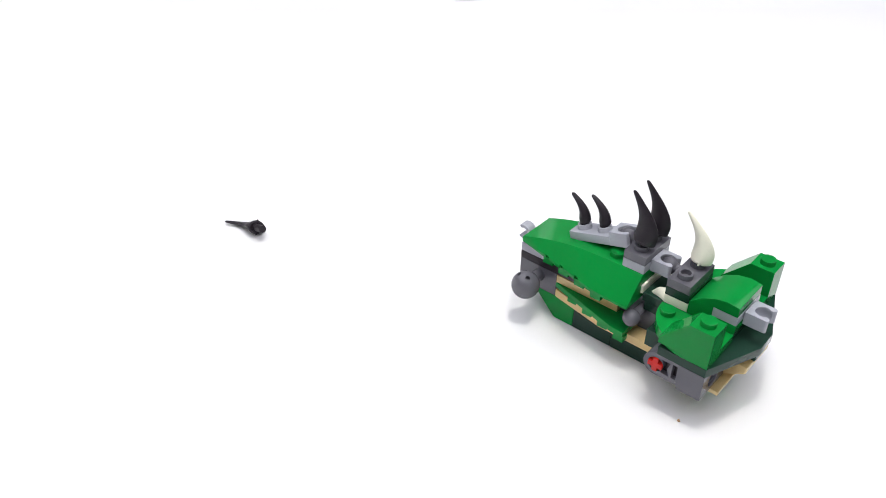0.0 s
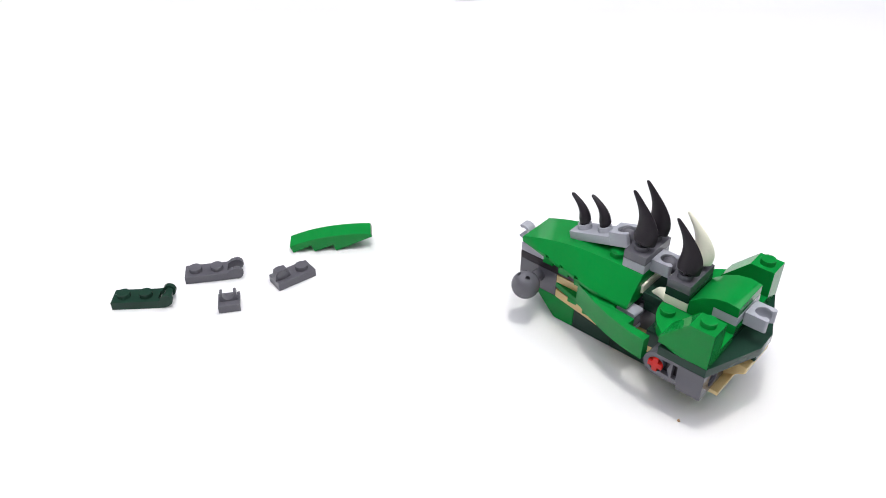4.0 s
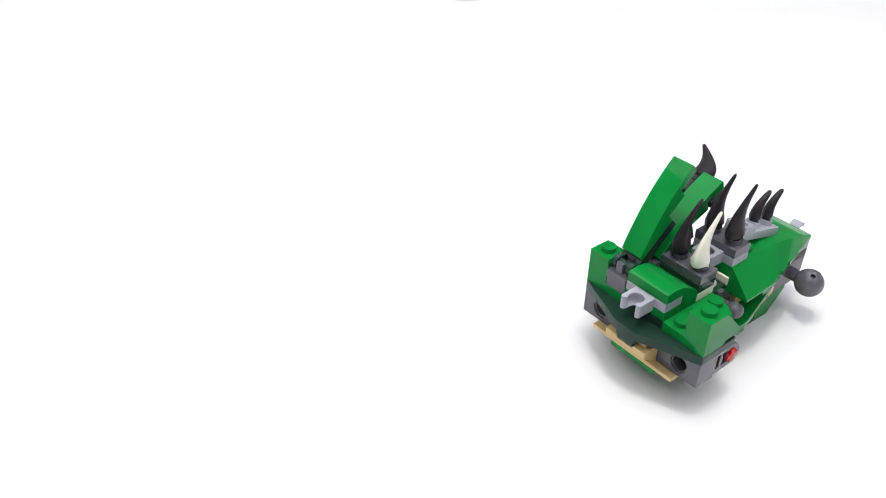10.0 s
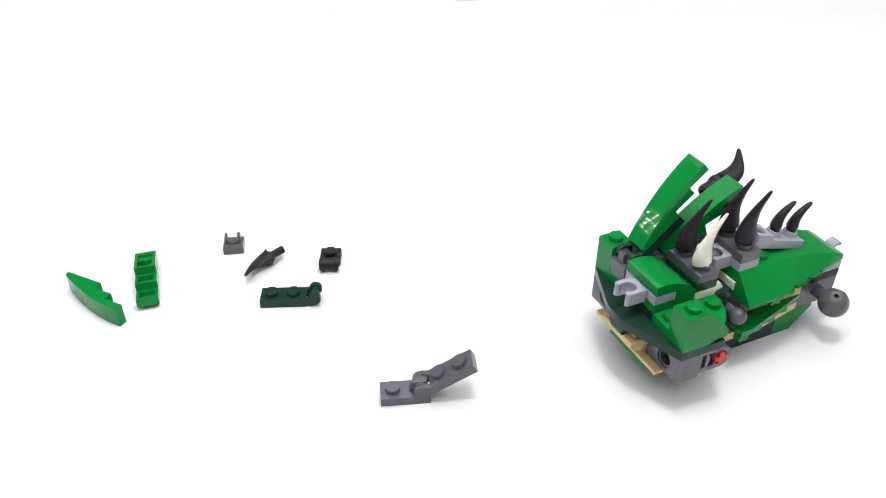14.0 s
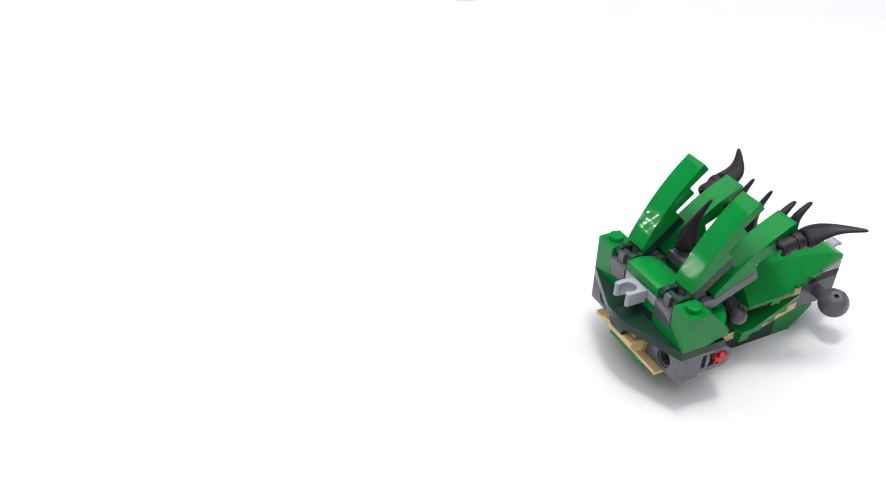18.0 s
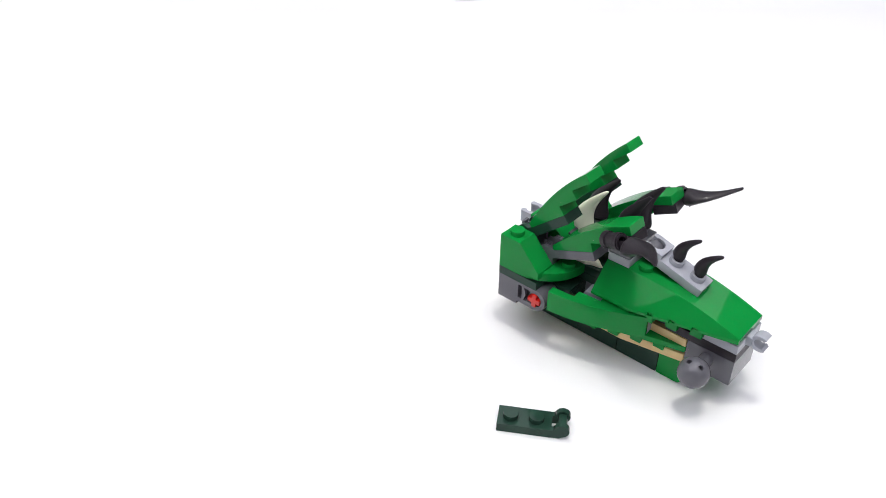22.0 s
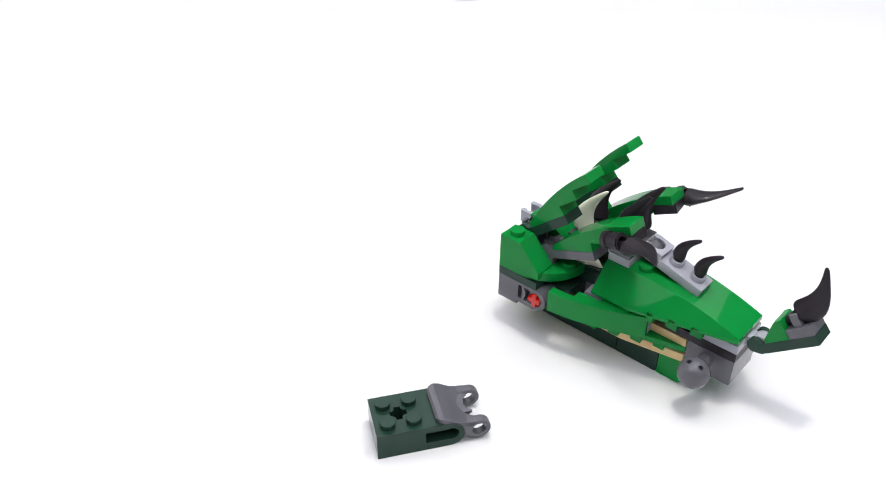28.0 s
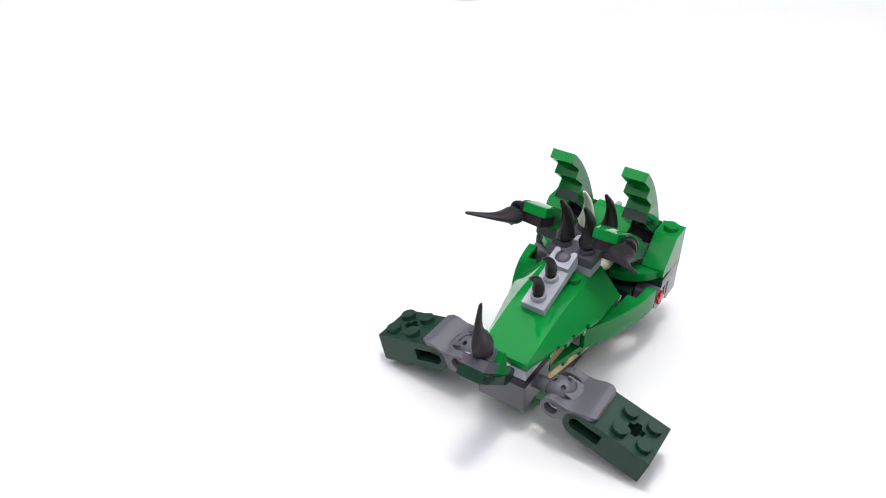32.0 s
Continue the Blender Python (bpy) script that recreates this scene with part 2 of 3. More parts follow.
def horn_mesh(name, height, lean, base, thick, pin, material, profile=HORN, spurs=True):
    """A horn that stands on z = 0, its tip lean further along x; its skirt hangs over a thinner neck and bears a spur on either side."""
    rings = []
    for i, (u, w, d) in enumerate(profile):
        w, d = w * base / 6.8, d * thick / 5.6
        cx = lean * u ** 1.75 - 0.29 * base * math.sin(math.pi * min(1, u * 1.02)) ** 1.2
        cx *= min(1.0, max(0.0, (u - 0.03) / 0.08))
        z = height * u
        power = 2.0 if i < 2 else 1.65
        ring = []
        for k in range(20):
            a = k * math.tau / 20
            c, q = math.cos(a), math.sin(a)
            r = 1.0 / (abs(c) ** power + abs(q) ** power) ** (1 / power)
            drop = 0.32 * w * max(0, -c) + 0.16 * w * max(0, c) if i in (2, 3) else 0
            ring.append((cx + w * r * c, d * r * q, z - drop))
        rings.append(ring)
    bm = loft(bmesh.new(), rings)
    if pin:
        rod(bm, (0, 0, -pin), (0, 0, 0.5), 1.55)
    if spurs:
        for q in (1, -1):
            x = -0.1 * base
            tip = [bm.verts.new((x + dx, q * y * thick / 5.6, height * z)) for dx, y, z in ((-0.75, 2.2, 0.09), (0.75, 2.2, 0.09), (0, 3.5, 0.075), (-0.3, 2.0, 0.25), (0.3, 2.0, 0.25))]
            for f in ((0, 1, 2), (0, 2, 3), (1, 4, 2), (2, 4, 3), (0, 3, 4, 1)):
                bm.faces.new([tip[v] for v in f])
    return make_mesh(name, bm, material, 0)


def build_body():
    # belly: dark green bricks and two inverted slopes
    for i, (x0, x1) in enumerate(((8, 24), (24, 40), (40, 55.6))):
        part("belly_brick", box(bmesh.new(), x0, x1 - 0.1, -7.9, 7.9, 0, 9.6), DGREEN, body, "dark green belly brick")
    for y0, y1 in ((-7.9, -0.05), (0.05, 7.9)):
        part("inverted_slope", prism(bmesh.new(), [(55.7, 0), (63.6, 0), (71.6, 8), (71.6, 9.6), (55.7, 9.6)], "xz", y0, y1), GREEN, body, "green inverted slope under the nose")
    # tan plates and green wedge plates
    for s in (1, -1):
        y = lambda a, b: (a * s, b * s) if s > 0 else (b * s, a * s)
        part("tan_plate", prism(bmesh.new(), [(15, 0.1 * s), (15, 11.8 * s), (43, 11.8 * s), (63.8, 8.0 * s), (63.8, 0.1 * s)], "xy", 9.6, 12.75), TAN, body, "tan plate")
        part("tan_strip", box(bmesh.new(), 39, 63.8, *y(4, 8.1), 16, 19.1), TAN, body, "tan plate")
        out = [(31.9, 4), (31.9, 15.9), (36, 15.9), (63.9, 8.2), (63.9, 4)]
        w = prism(bmesh.new(), [(a, b * s) for a, b in out], "xy", 13.9, 16)
        part("wedge_plate", w, GREEN, body, "green wedge plate with notched edge")
        for k in range(4):
            x = 33.4 + 7.4 * k
            yy = 15.8 - 0.276 * max(0, x + 1.9 - 36)
            part("notch_tooth", box(bmesh.new(), x - 1.9, x + 1.9, *y(yy - 2.8, yy), 11.8, 14), GREEN, body)
    part("spine_core", box(bmesh.new(), 14, 64, -6, 6, 12.8, 25.5), DKGREY, body, "dark grey inner bricks")
    # nose stack
    part("nose_brick", box(bmesh.new(), 64, 79.8, -7.9, 7.9, 9.6, 19.2), DKGREY, body, "dark grey brick with two ball joints")
    part("black_plate", box(bmesh.new(), 56, 79.8, -7.9, 7.9, 19.25, 22.4), BLACK, body, "black plate")
    part("nose_plate", box(bmesh.new(), 64, 79.8, -7.9, 7.9, 22.45, 25.6), LTGREY, body, "light grey plate with clip")
    for s in (1, -1):
        j = part("ball_arm", rod(bmesh.new(), (71.2, 7.5 * s, 15.6), (71.2, 13 * s, 15.6), 2.3), DKGREY, body)
        b = ball(bmesh.new(), (71.2, 16.1 * s, 15.6), 5.05, 36)
        holes = [rod(bmesh.new(), (71.2 + dx * 3.2, (16.1 + dy * 3.2) * s, 15.6 + dz * 3.2), (71.2 + dx * 7, (16.1 + dy * 7) * s, 15.6 + dz * 7), 0.85, seg=14)
                 for dx, dy, dz in ((0.45, 0.24, 0.86), (0.11, -0.5, 0.86), (-0.33, 0.27, 0.9))]
        part("joint_ball", cut(b, *holes), DKGREY, j, "dark grey joint ball with small holes", 0)
        part("small_ball_arm", rod(bmesh.new(), (31.2, 5 * s, 21.2), (31.2, 11 * s, 21.2), 1.6), DKGREY, body)
        part("small_joint_ball", ball(bmesh.new(), (31.2, 13.0 * s, 21.2), 2.95), DKGREY, body, "small dark grey joint ball")
    # nose clip: two curved fingers that open forward
    clip = prism(bmesh.new(), arc(83.6, 25.2, 2.9, 50, 310, 16) + arc(83.6, 25.2, 1.7, 310, 50, 16), "xz", -1.9, 1.9)
    box(clip, 79.5, 81.4, -2.4, 2.4, 23.2, 26.4)
    part("nose_clip", clip, LTGREY, body, "light grey clip", 0.12)


def wedge_shell():
    """The large curved wedge over the front: four studs wide behind, two at the nose."""
    bm = bmesh.new()
    rows = []
    steps = [(32, 32), (39, 43.5), (46, 55.5)] + [(46 + 33.4 * k / 10, 55.5 + 23.9 * k / 10) for k in range(1, 11)]
    for xe, xr in steps:
        u = (xe - 32) / 47.4
        edge = 15.9 if xe < 46 else 15.9 - 7.8 * (xe - 46) / 33.4
        top = 35.2 if xr < 46 else 35.2 - 6.8 * ((xr - 46) / 33.4) ** 1.85
        ridge = 8.2 - 0.4 * u
        low = 25.7 + 0.8 * u
        eh = low + 0.9 * (1 - u) + 1.2 * u
        rows.append([(xe, -edge, low), (xe, -edge, eh), (xr, -ridge, top), (xr, ridge, top), (xe, edge, eh), (xe, edge, low)])
    loft(bm, rows)
    bites = []
    for x in (52.5, 59.5, 66.5):
        e = 15.9 - 7.8 * (x - 46) / 33.4
        bites += [box(bmesh.new(), x - 0.9, x + 0.9, *sorted((q * (e - 1.3), q * (e + 2))), 22, 27.6) for q in (1, -1)]
    bm = cut(bm, *bites)
    shell = part("wedge_shell", bm, GREEN, body, "large glossy green curved wedge", 0.25)
    for s in (1, -1):
        for k in range(4):
            x = 44 + 7.6 * k
            e = 15.9 - 7.8 * max(0, x + 2 - 46) / 33.4
            part("edge_notch", box(bmesh.new(), x - 2.0, x + 2.0, *sorted((s * (e - 3.5), s * (e - 0.55))), 23.4, 26.2), GREEN, shell)
        stud(44, 4 * s, 35.1, GREEN, shell)


def build_top():
    # front horn stack
    part("horn_base_plate", box(bmesh.new(), 32, 39.9, -7.9, 7.9, 35.2, 38.35), LTGREY, body, "light grey plate")
    p = part("horn_plate", box(bmesh.new(), 32, 39.9, -7.9, 7.9, 38.4, 41.6), DKGREY, body, "dark grey plate")
    part("tow_ball", ball(rod(bmesh.new(), (39.5, 0, 40), (42, 0, 40.4), 1.5), (43.6, 0, 40.8), 2.9), DKGREY, p, "dark grey tow ball")
    big = horn_mesh("horn", 17.9, 5.4, 6.8, 5.6, 1.5, BLACK)
    for y in (4, -4):
        stud(36, y, 41.6, DKGREY, p)
        h = new("horn", big)
        h.parent = p
        h.matrix_basis = pose(36 * MM, y * MM, 43.2 * MM)
        tagged(h, "black curved horn")
    s = tow_socket(body, pose(62.4 * MM, 0, 32.9 * MM, 0, -16.5, 180))
    small = horn_mesh("small_horn", 11.0, 2.9, 4.3, 3.9, 1.0, BLACK, SMALL_HORN, False)
    for x in (4, 12):
        h = new("small_horn", small)
        h.parent = s
        h.matrix_basis = pose(x * MM, 0, 4.9 * MM, 0, 0, 180)
        tagged(h, "small black curved horn")
    # rear horn plate
    q = part("rear_horn_plate", box(bmesh.new(), 16, 23.9, -7.9, 7.9, 35.2, 38.4), DKGREY, body, "dark grey plate")
    part("tow_ball", ball(rod(bmesh.new(), (23.5, 0, 37), (26, 0, 37), 1.5), (27.4, 0, 37), 2.9), DKGREY, q, "dark grey tow ball")
    part("dark_green_plate", box(bmesh.new(), 15.8, 23.9, -7.9, 7.9, 32, 35.15), DGREEN, body, "dark green plate")
    for y in (4, -4):
        stud(20, y, 38.4, DKGREY, q, hollow=True)
    h = new("white_horn", horn_mesh("white_horn", 17.2, 6.4, 6.2, 5.6, 1.0, BONE))
    h.parent = q
    h.matrix_basis = pose(19.7 * MM, -4 * MM, 39.3 * MM, 0, 0, 6)
    tagged(h, "bone white curved horn")
    # socket between both stacks
    mid = part("middle_socket", horseshoe(0.2, 4.6), LTGREY, body, "light grey ball socket", 0.3)
    mid.matrix_basis = pose(48.2 * MM, 0, 34.6 * MM, 0, 0, 180)
    # bone white teeth under the rear plate
    part("white_plate", box(bmesh.new(), 31.2, 34, -7.9, 7.9, 28.0, 31.1), BONE, body, "bone white plate")
    part("white_plate", box(bmesh.new(), 15.8, 24, -7.9, 7.9, 28.8, 31.95), BONE, body, "bone white plate")
    for y in (4, -4):
        t = new("white_tooth", horn_mesh("white_tooth", 8.2, 1.0, 5.2, 4.6, 0, BONE, spurs=False))
        t.parent = body
        t.matrix_basis = pose(22.4 * MM, y * 1.38 * MM, 28.7 * MM, 0, 98, 0)
        tagged(t, "bone white tooth")


def build_rear():
    # dark green deck over grey side bricks; its rear face hangs lower in the middle
    deck = [(-7.7, 4.2), (-7.7, -4.2), (0, -24), (15.8, -24), (15.8, -8), (30, -8), (30, 8), (15.8, 8), (15.8, 24), (0, 24)]
    part("deck_plate", prism(bmesh.new(), deck, "xy", 22.45, 25.6), DGREEN, body, "dark green wedge plates")
    for s in (1, -1):
        y0, y1 = sorted((8.1 * s, 23.9 * s))
        b = cut(box(bmesh.new(), 0, 8, y0, y1, 12.8, 22.4), rod(bmesh.new(), (-2, 16.4 * s, 17.4), (6.5, 16.4 * s, 17.4), 2.5, seg=28), rod(bmesh.new(), (-2, 16.4 * s, 17.4), (0.7, 16.4 * s, 17.4), 3.1, seg=28))
        part("side_brick", b, DKGREY, body, "dark grey brick with round pin hole")
        y0 = 16.1 * s if s > 0 else -23.9
        y1 = 23.9 if s > 0 else -16.1
        o = [(7.9, 14.2), (15.6, 14.2)] + arc(15.6, 18.4, 4.2, -90, 90, 12) + [(7.9, 22.4)]
        outer = sorted((22 * s, 26 * s))
        arm = cut(prism(bmesh.new(), o, "xz", y0, y1), box(bmesh.new(), 8.5, 10.1, *outer, 16, 21.4),
                  prism(bmesh.new(), [(10.9, 16), (13.7, 16), (12.9, 18.6), (13.7, 21.2), (10.9, 21.2), (11.7, 18.6)], "xz", *outer),
                  rod(bmesh.new(), (15.6, 21 * s, 18.4), (15.6, 27 * s, 18.4), 2.6, seg=24))
        a = part("axle_arm", arm, DKGREY, body, "dark grey rounded arm with slots")
        # thin black sheet that gives the shallow slots the shade of deep ones
        well = box(bmesh.new(), 8.3, 13.9, *sorted((21.8 * s, 22.1 * s)), 15.8, 21.6)
        part("slot_floor", well, BLACK, a, "", 0)
        cross = box(bmesh.new(), 13.2, 18.0, *sorted((20 * s, 24.6 * s)), 17.5, 19.3)
        box(cross, 14.7, 16.5, *sorted((20 * s, 24.55 * s)), 16.0, 20.8)
        part("red_axle", cross, RED, a, "red cross axle end", 0.12)
        # green shoulder with a stud on top and a rounded foot
        sh = prism(bmesh.new(), [(0, 27), (16.2, 27), (16.2, 29.6), (8, 38.4), (0, 38.4)], "xz", *sorted((16.1 * s, 23.95 * s)))
        foot = prism(bmesh.new(), [(0, 23.95 * s)] + [(8 + 15.95 * math.sin(radians(q)), (8 + 15.95 * math.cos(radians(q))) * s) for q in range(0, 91, 6)] + [(0, 8 * s)], "xy", 25.65, 28.85)
        shoulder = part("shoulder_slope", cut(foot, sh, how="UNION"), GREEN, body, "bright green sloped brick on a rounded foot", 0.09)
        stud(4, 20 * s, 38.4, GREEN, shoulder)
        for x in (4, 12, 20):
            stud(x, 12 * s, 28.8, GREEN, shoulder)
    # rear middle
    prof = [(0.2, 35.25), (0.2, 38.7), (4, 39.2), (8, 38.5), (12, 36.6), (15.7, 33.4), (15.7, 28.9), (8.05, 28.9), (8.05, 35.25)]
    part("curved_slope", prism(bmesh.new(), prof, "xz", -7.9, 7.9), GREEN, body, "glossy green curved slope")
    rear = part("rear_plate", box(bmesh.new(), 0, 8, -7.85, 7.85, 32.0, 35.2), LTGREY, body, "light grey plate with socket")
    sock = part("rear_socket", horseshoe(-1.0, 3.5), LTGREY, rear, "light grey ball socket", 0.3)
    sock.matrix_basis = pose(15.6 * MM, 0, 31.9 * MM, 0, 0, 180)
    part("rear_green_plate", box(bmesh.new(), 0.1, 8, -7.9, 7.9, 28.85, 31.95), GREEN, body, "green plate")
    part("core_brick", box(bmesh.new(), 5, 24, -15.9, 15.9, 16.1, 22.4), DGREEN, body, "dark green brick")
    part("core_plate", box(bmesh.new(), 0.3, 31, -7.95, 7.95, 25.65, 28.8), DGREEN, body, "dark green plate")
    part("tan_tail_plate", box(bmesh.new(), -2.6, 6, -16.6, 16.6, 11.3, 12.75), TAN, body, "tan strip plate", 0.12)
    wedge = bmesh.new()
    plan = [(0.5, 8.1), (-6.2, 8.1), (-6.5, 7.8), (-6.5, -7.8), (-6.2, -8.1), (0.5, -8.1)]
    loft(wedge, [[(x, y, 12.9 - 0.6 * x) for x, y in plan], [(x, y, 20.0 + 0.16 * x) for x, y in plan]])
    knuckle_gap = rod(bmesh.new(), (-5.6, -3.3, 20.6), (-5.6, 3.3, 20.6), 2.7, seg=24)
    part("tan_hinge", cut(wedge, knuckle_gap), TAN, body, "tan hinge plate tilted up", 0.3)
    for y in (-5.2, 5.2):
        part("tan_hinge_finger", rod(bmesh.new(), (-2.6, y - 1.6, 20.2), (-2.6, y + 1.6, 20.2), 2.0, seg=20), TAN, body, "tan hinge finger", 0.3)
        part("hinge_pin", rod(bmesh.new(), (-2.6, y * 1.33, 20.6), (-2.6, y * 1.58, 20.6), 1.2, seg=14), BLACK, body, "", 0.1)
    part("hinge_barrel", rod(bmesh.new(), (-4.6, -3.2, 20.0), (-4.6, 3.2, 20.0), 2.5, seg=22), DGREEN, body, "dark green hinge knuckle", 0.4)
    tail = [(-7.0, 3.6), (-7.0, -3.6), (-1.3, -7.0), (-1.3, 7.0)]
    part("deck_tail", prism(bmesh.new(), tail, "xy", 20.3, 22.4), DGREEN, body, "dark green brick under the deck's tip")
    part("hinge_block", box(bmesh.new(), -1.2, 5, -8, 8, 17.3, 22.4), DGREEN, body, "dark green hinge brick")
    part("tail_dish", prism(bmesh.new(), [(-1.6, 9), (-1.6, -9), (6, -12), (12, -6), (12, 6), (6, 12)], "xy", 8.4, 10.85), GREEN, body, "green plate under the tail")


build_body()
wedge_shell()
build_top()
build_rear()
# ---- loose pieces: each is a thing of its own, lying with its base on z = 0 ----


def loose_socket_plate():
    t = thing("socket_plate", "light grey two-stud plate with ball socket end", "toy brick", "socket plates")
    part("plate", box(bmesh.new(), 0, 16, -3.95, 3.95, 0, 3.2), LTGREY, t)
    part("socket", horseshoe(), LTGREY, t, "open ball socket", 0.3)
    for x in (4, 12):
        stud(x, 0, 3.2, LTGREY, t, hollow=True)
    return t


SLOPE_TOP = [(32 * (i / 14), 1.6 + 8.0 * math.sin(radians(90 * (i / 14) ** 0.92))) for i in range(15)]


def loose_slope():
    """The long curved slope, its underside stepped and hollow."""
    t = thing("curved_slope", "bright green curved slope with stepped hollow underside", "toy brick", "curved slopes")
    out = [(0, 0)] + SLOPE_TOP + [(32, 6.4), (24, 6.4), (24, 3.2), (16, 3.2), (16, 0)]
    bm = prism(bmesh.new(), out, "xz", -3.95, 3.95)
    hollows = [box(bmesh.new(), 2.6, 14.8, -2.7, 2.7, -1, 1.2), box(bmesh.new(), 6.5, 14.8, -2.7, 2.7, -1, 2.8),
               box(bmesh.new(), 17.2, 22.8, -2.7, 2.7, 2, 6.6), box(bmesh.new(), 25.2, 30.8, -2.7, 2.7, 5, 8.3)]
    part("shell", cut(bm, *hollows), GREEN, t, "", 0.16)
    part("tube", rod(bmesh.new(), (8, 0, 0.1), (8, 0, 2.8), 1.5, seg=14), GREEN, t, "", 0)
    return t


def loose_hinge_base():
    t = thing("hinge_base_plate", "dark grey plate with one stud and hinge knuckle", "toy brick", "hinge plates")
    part("plate", box(bmesh.new(), 0, 16, -3.95, 3.95, 0, 3.2), DKGREY, t)
    stud(4, 0, 3.2, DKGREY, t)
    k = prism(bmesh.new(), [(9.3, 3.1), (16, 3.1), (15.2, 6.9), (14.9, 7.2), (10.9, 7.2), (10.6, 6.9)], "xz", -1.35, 1.55)
    part("knuckle", k, DKGREY, t, "trapezoid hinge knuckle", 0.25)
    for a, b in ((-1.9, -1.3), (1.5, 2.0)):
        ridge = [(13 + r * math.cos(radians(q)), 4.9 + r * math.sin(radians(q))) for q, r in [(15 * i, 2.3 if i % 2 else 1.95) for i in range(24)]]
        part("toothed_boss", prism(bmesh.new(), ridge, "xz", a, b), DKGREY, t, "toothed round boss", 0.06)
    return t


def loose_hinge_arm():
    """The plate that swings: its hinge line is the origin."""
    t = thing("hinge_arm_plate", "dark grey two-stud plate with ribbed hinge fingers", "toy brick", "hinge plates")
    part("plate", box(bmesh.new(), 3.5, 19.5, -3.95, 3.95, -2.6, 0.6), DKGREY, t)
    for x in (7.5, 15.5):
        stud(x, 0, 0.6, DKGREY, t)
    for q in (1, -1):
        o = [(3.6, -2.5), (3.6, 0.6), (1.8, 1.9)] + [(2.35 * math.cos(radians(a)) * (1.05 if i % 2 else 0.95), 2.35 * math.sin(radians(a)) * (1.05 if i % 2 else 0.95) - 0.1) for i, a in enumerate(range(58, 276, 12))]
        part("hinge_finger", prism(bmesh.new(), o, "xz", *sorted((2.05 * q, 3.95 * q))), DKGREY, t, "ribbed hinge finger", 0.06)
    return t


def loose_clip_plate(group="clip plates"):
    t = thing("clip_plate", "dark grey one-stud plate with upright clip", "toy brick", group)
    part("plate", box(bmesh.new(), -3.95, 3.95, -3.95, 3.95, 0, 3.2), DKGREY, t)
    o = [(-3.1, 3.1), (3.1, 3.1), (3.2, 5.6), (2.95, 7.1), (1.9, 7.1), (2.1, 5.6)] + arc(0, 5.9, 2.05, -20, -160, 8) + [(-2.1, 5.6), (-1.9, 7.1), (-2.95, 7.1), (-3.2, 5.6)]
    part("clip", prism(bmesh.new(), o, "xz", -1.3, 1.3), DKGREY, t, "upright two-pronged clip", 0.16)
    return t


def loose_handle_plate(group="handle plates"):
    """A plate with a bar across its end: the bar is the origin."""
    t = thing("handle_plate", "dark green two-stud plate with bar handle", "toy brick", group)
    arms = []
    for q in (1, -1):
        o = [(4.2, -3.15), (4.2, -0.05), (2.6, 0.2), (2.0, 1.2)] + arc(0, 0, 2.35, 32, 250, 12) + [(0.9, -3.15)]
        arms.append(prism(bmesh.new(), o, "xz", *sorted((2.15 * q, 3.9 * q))))
    part("plate", cut(box(bmesh.new(), 3.2, 20, -3.95, 3.95, -3.2, 0), *arms, how="UNION"), DGREEN, t, "plate with two rounded arms", 0.14)
    for x in (8, 16):
        stud(x, 0, 0, DGREEN, t)
    part("handle_bar", rod(bmesh.new(), (0, -3.6, 0), (0, 3.6, 0), 1.55), DGREEN, t, "", 0.1)
    return t


def loose_ring_plate():
    t = thing("ring_clip_plate", "black one-stud plate with round side clip", "toy brick", "ring clip plates")
    part("plate", box(bmesh.new(), -3.95, 3.95, -3.95, 3.95, 0, 3.2), BLACK, t)
    stud(0, 0, 3.2, BLACK, t)
    bore = rod(bmesh.new(), (-6, -6.4, 2.7), (6, -6.4, 2.7), 1.65, seg=20)
    slot = box(bmesh.new(), -8, 8, -7.3, -5.5, -3, 2.2)
    part("ring", cut(rod(bmesh.new(), (-3.7, -6.4, 2.7), (3.7, -6.4, 2.7), 2.4, seg=28), bore, slot), BLACK, t, "round clip barrel", 0.1)
    for x0, x1 in ((-3.3, -1.5), (1.5, 3.3)):
        bore = rod(bmesh.new(), (-6, -6.4, 2.7), (6, -6.4, 2.7), 2.2, seg=20)
        part("clip_band", cut(rod(bmesh.new(), (x0, -6.4, 2.7), (x1, -6.4, 2.7), 2.75, seg=28), bore, box(bmesh.new(), -8, 8, -7.3, -5.5, -3, 2.2)), BLACK, t, "raised band of the clip", 0.12)
    part("bridge", box(bmesh.new(), -3.0, 3.0, -5.2, -3.8, 0.6, 3.1), BLACK, t, "", 0.1)
    return t


CLAW = horn_mesh("horn_shape", 17.6, 5.8, 6.8, 5.6, 5.0, BLACK)


def loose_horn(name="claw", label="black curved claw with round pin"):
    ob = new(name, CLAW)
    return tagged(ob, label, "toy brick", "claws")


def loose_small_slope():
    t = thing("small_slope", "small bright green one-stud slope", "toy brick")
    part("slope", prism(bmesh.new(), [(-3.95, 0), (3.95, 0), (3.95, 1.3), (-2.0, 6.4), (-3.95, 6.4)], "xz", -3.95, 3.95), GREEN, t)
    return t


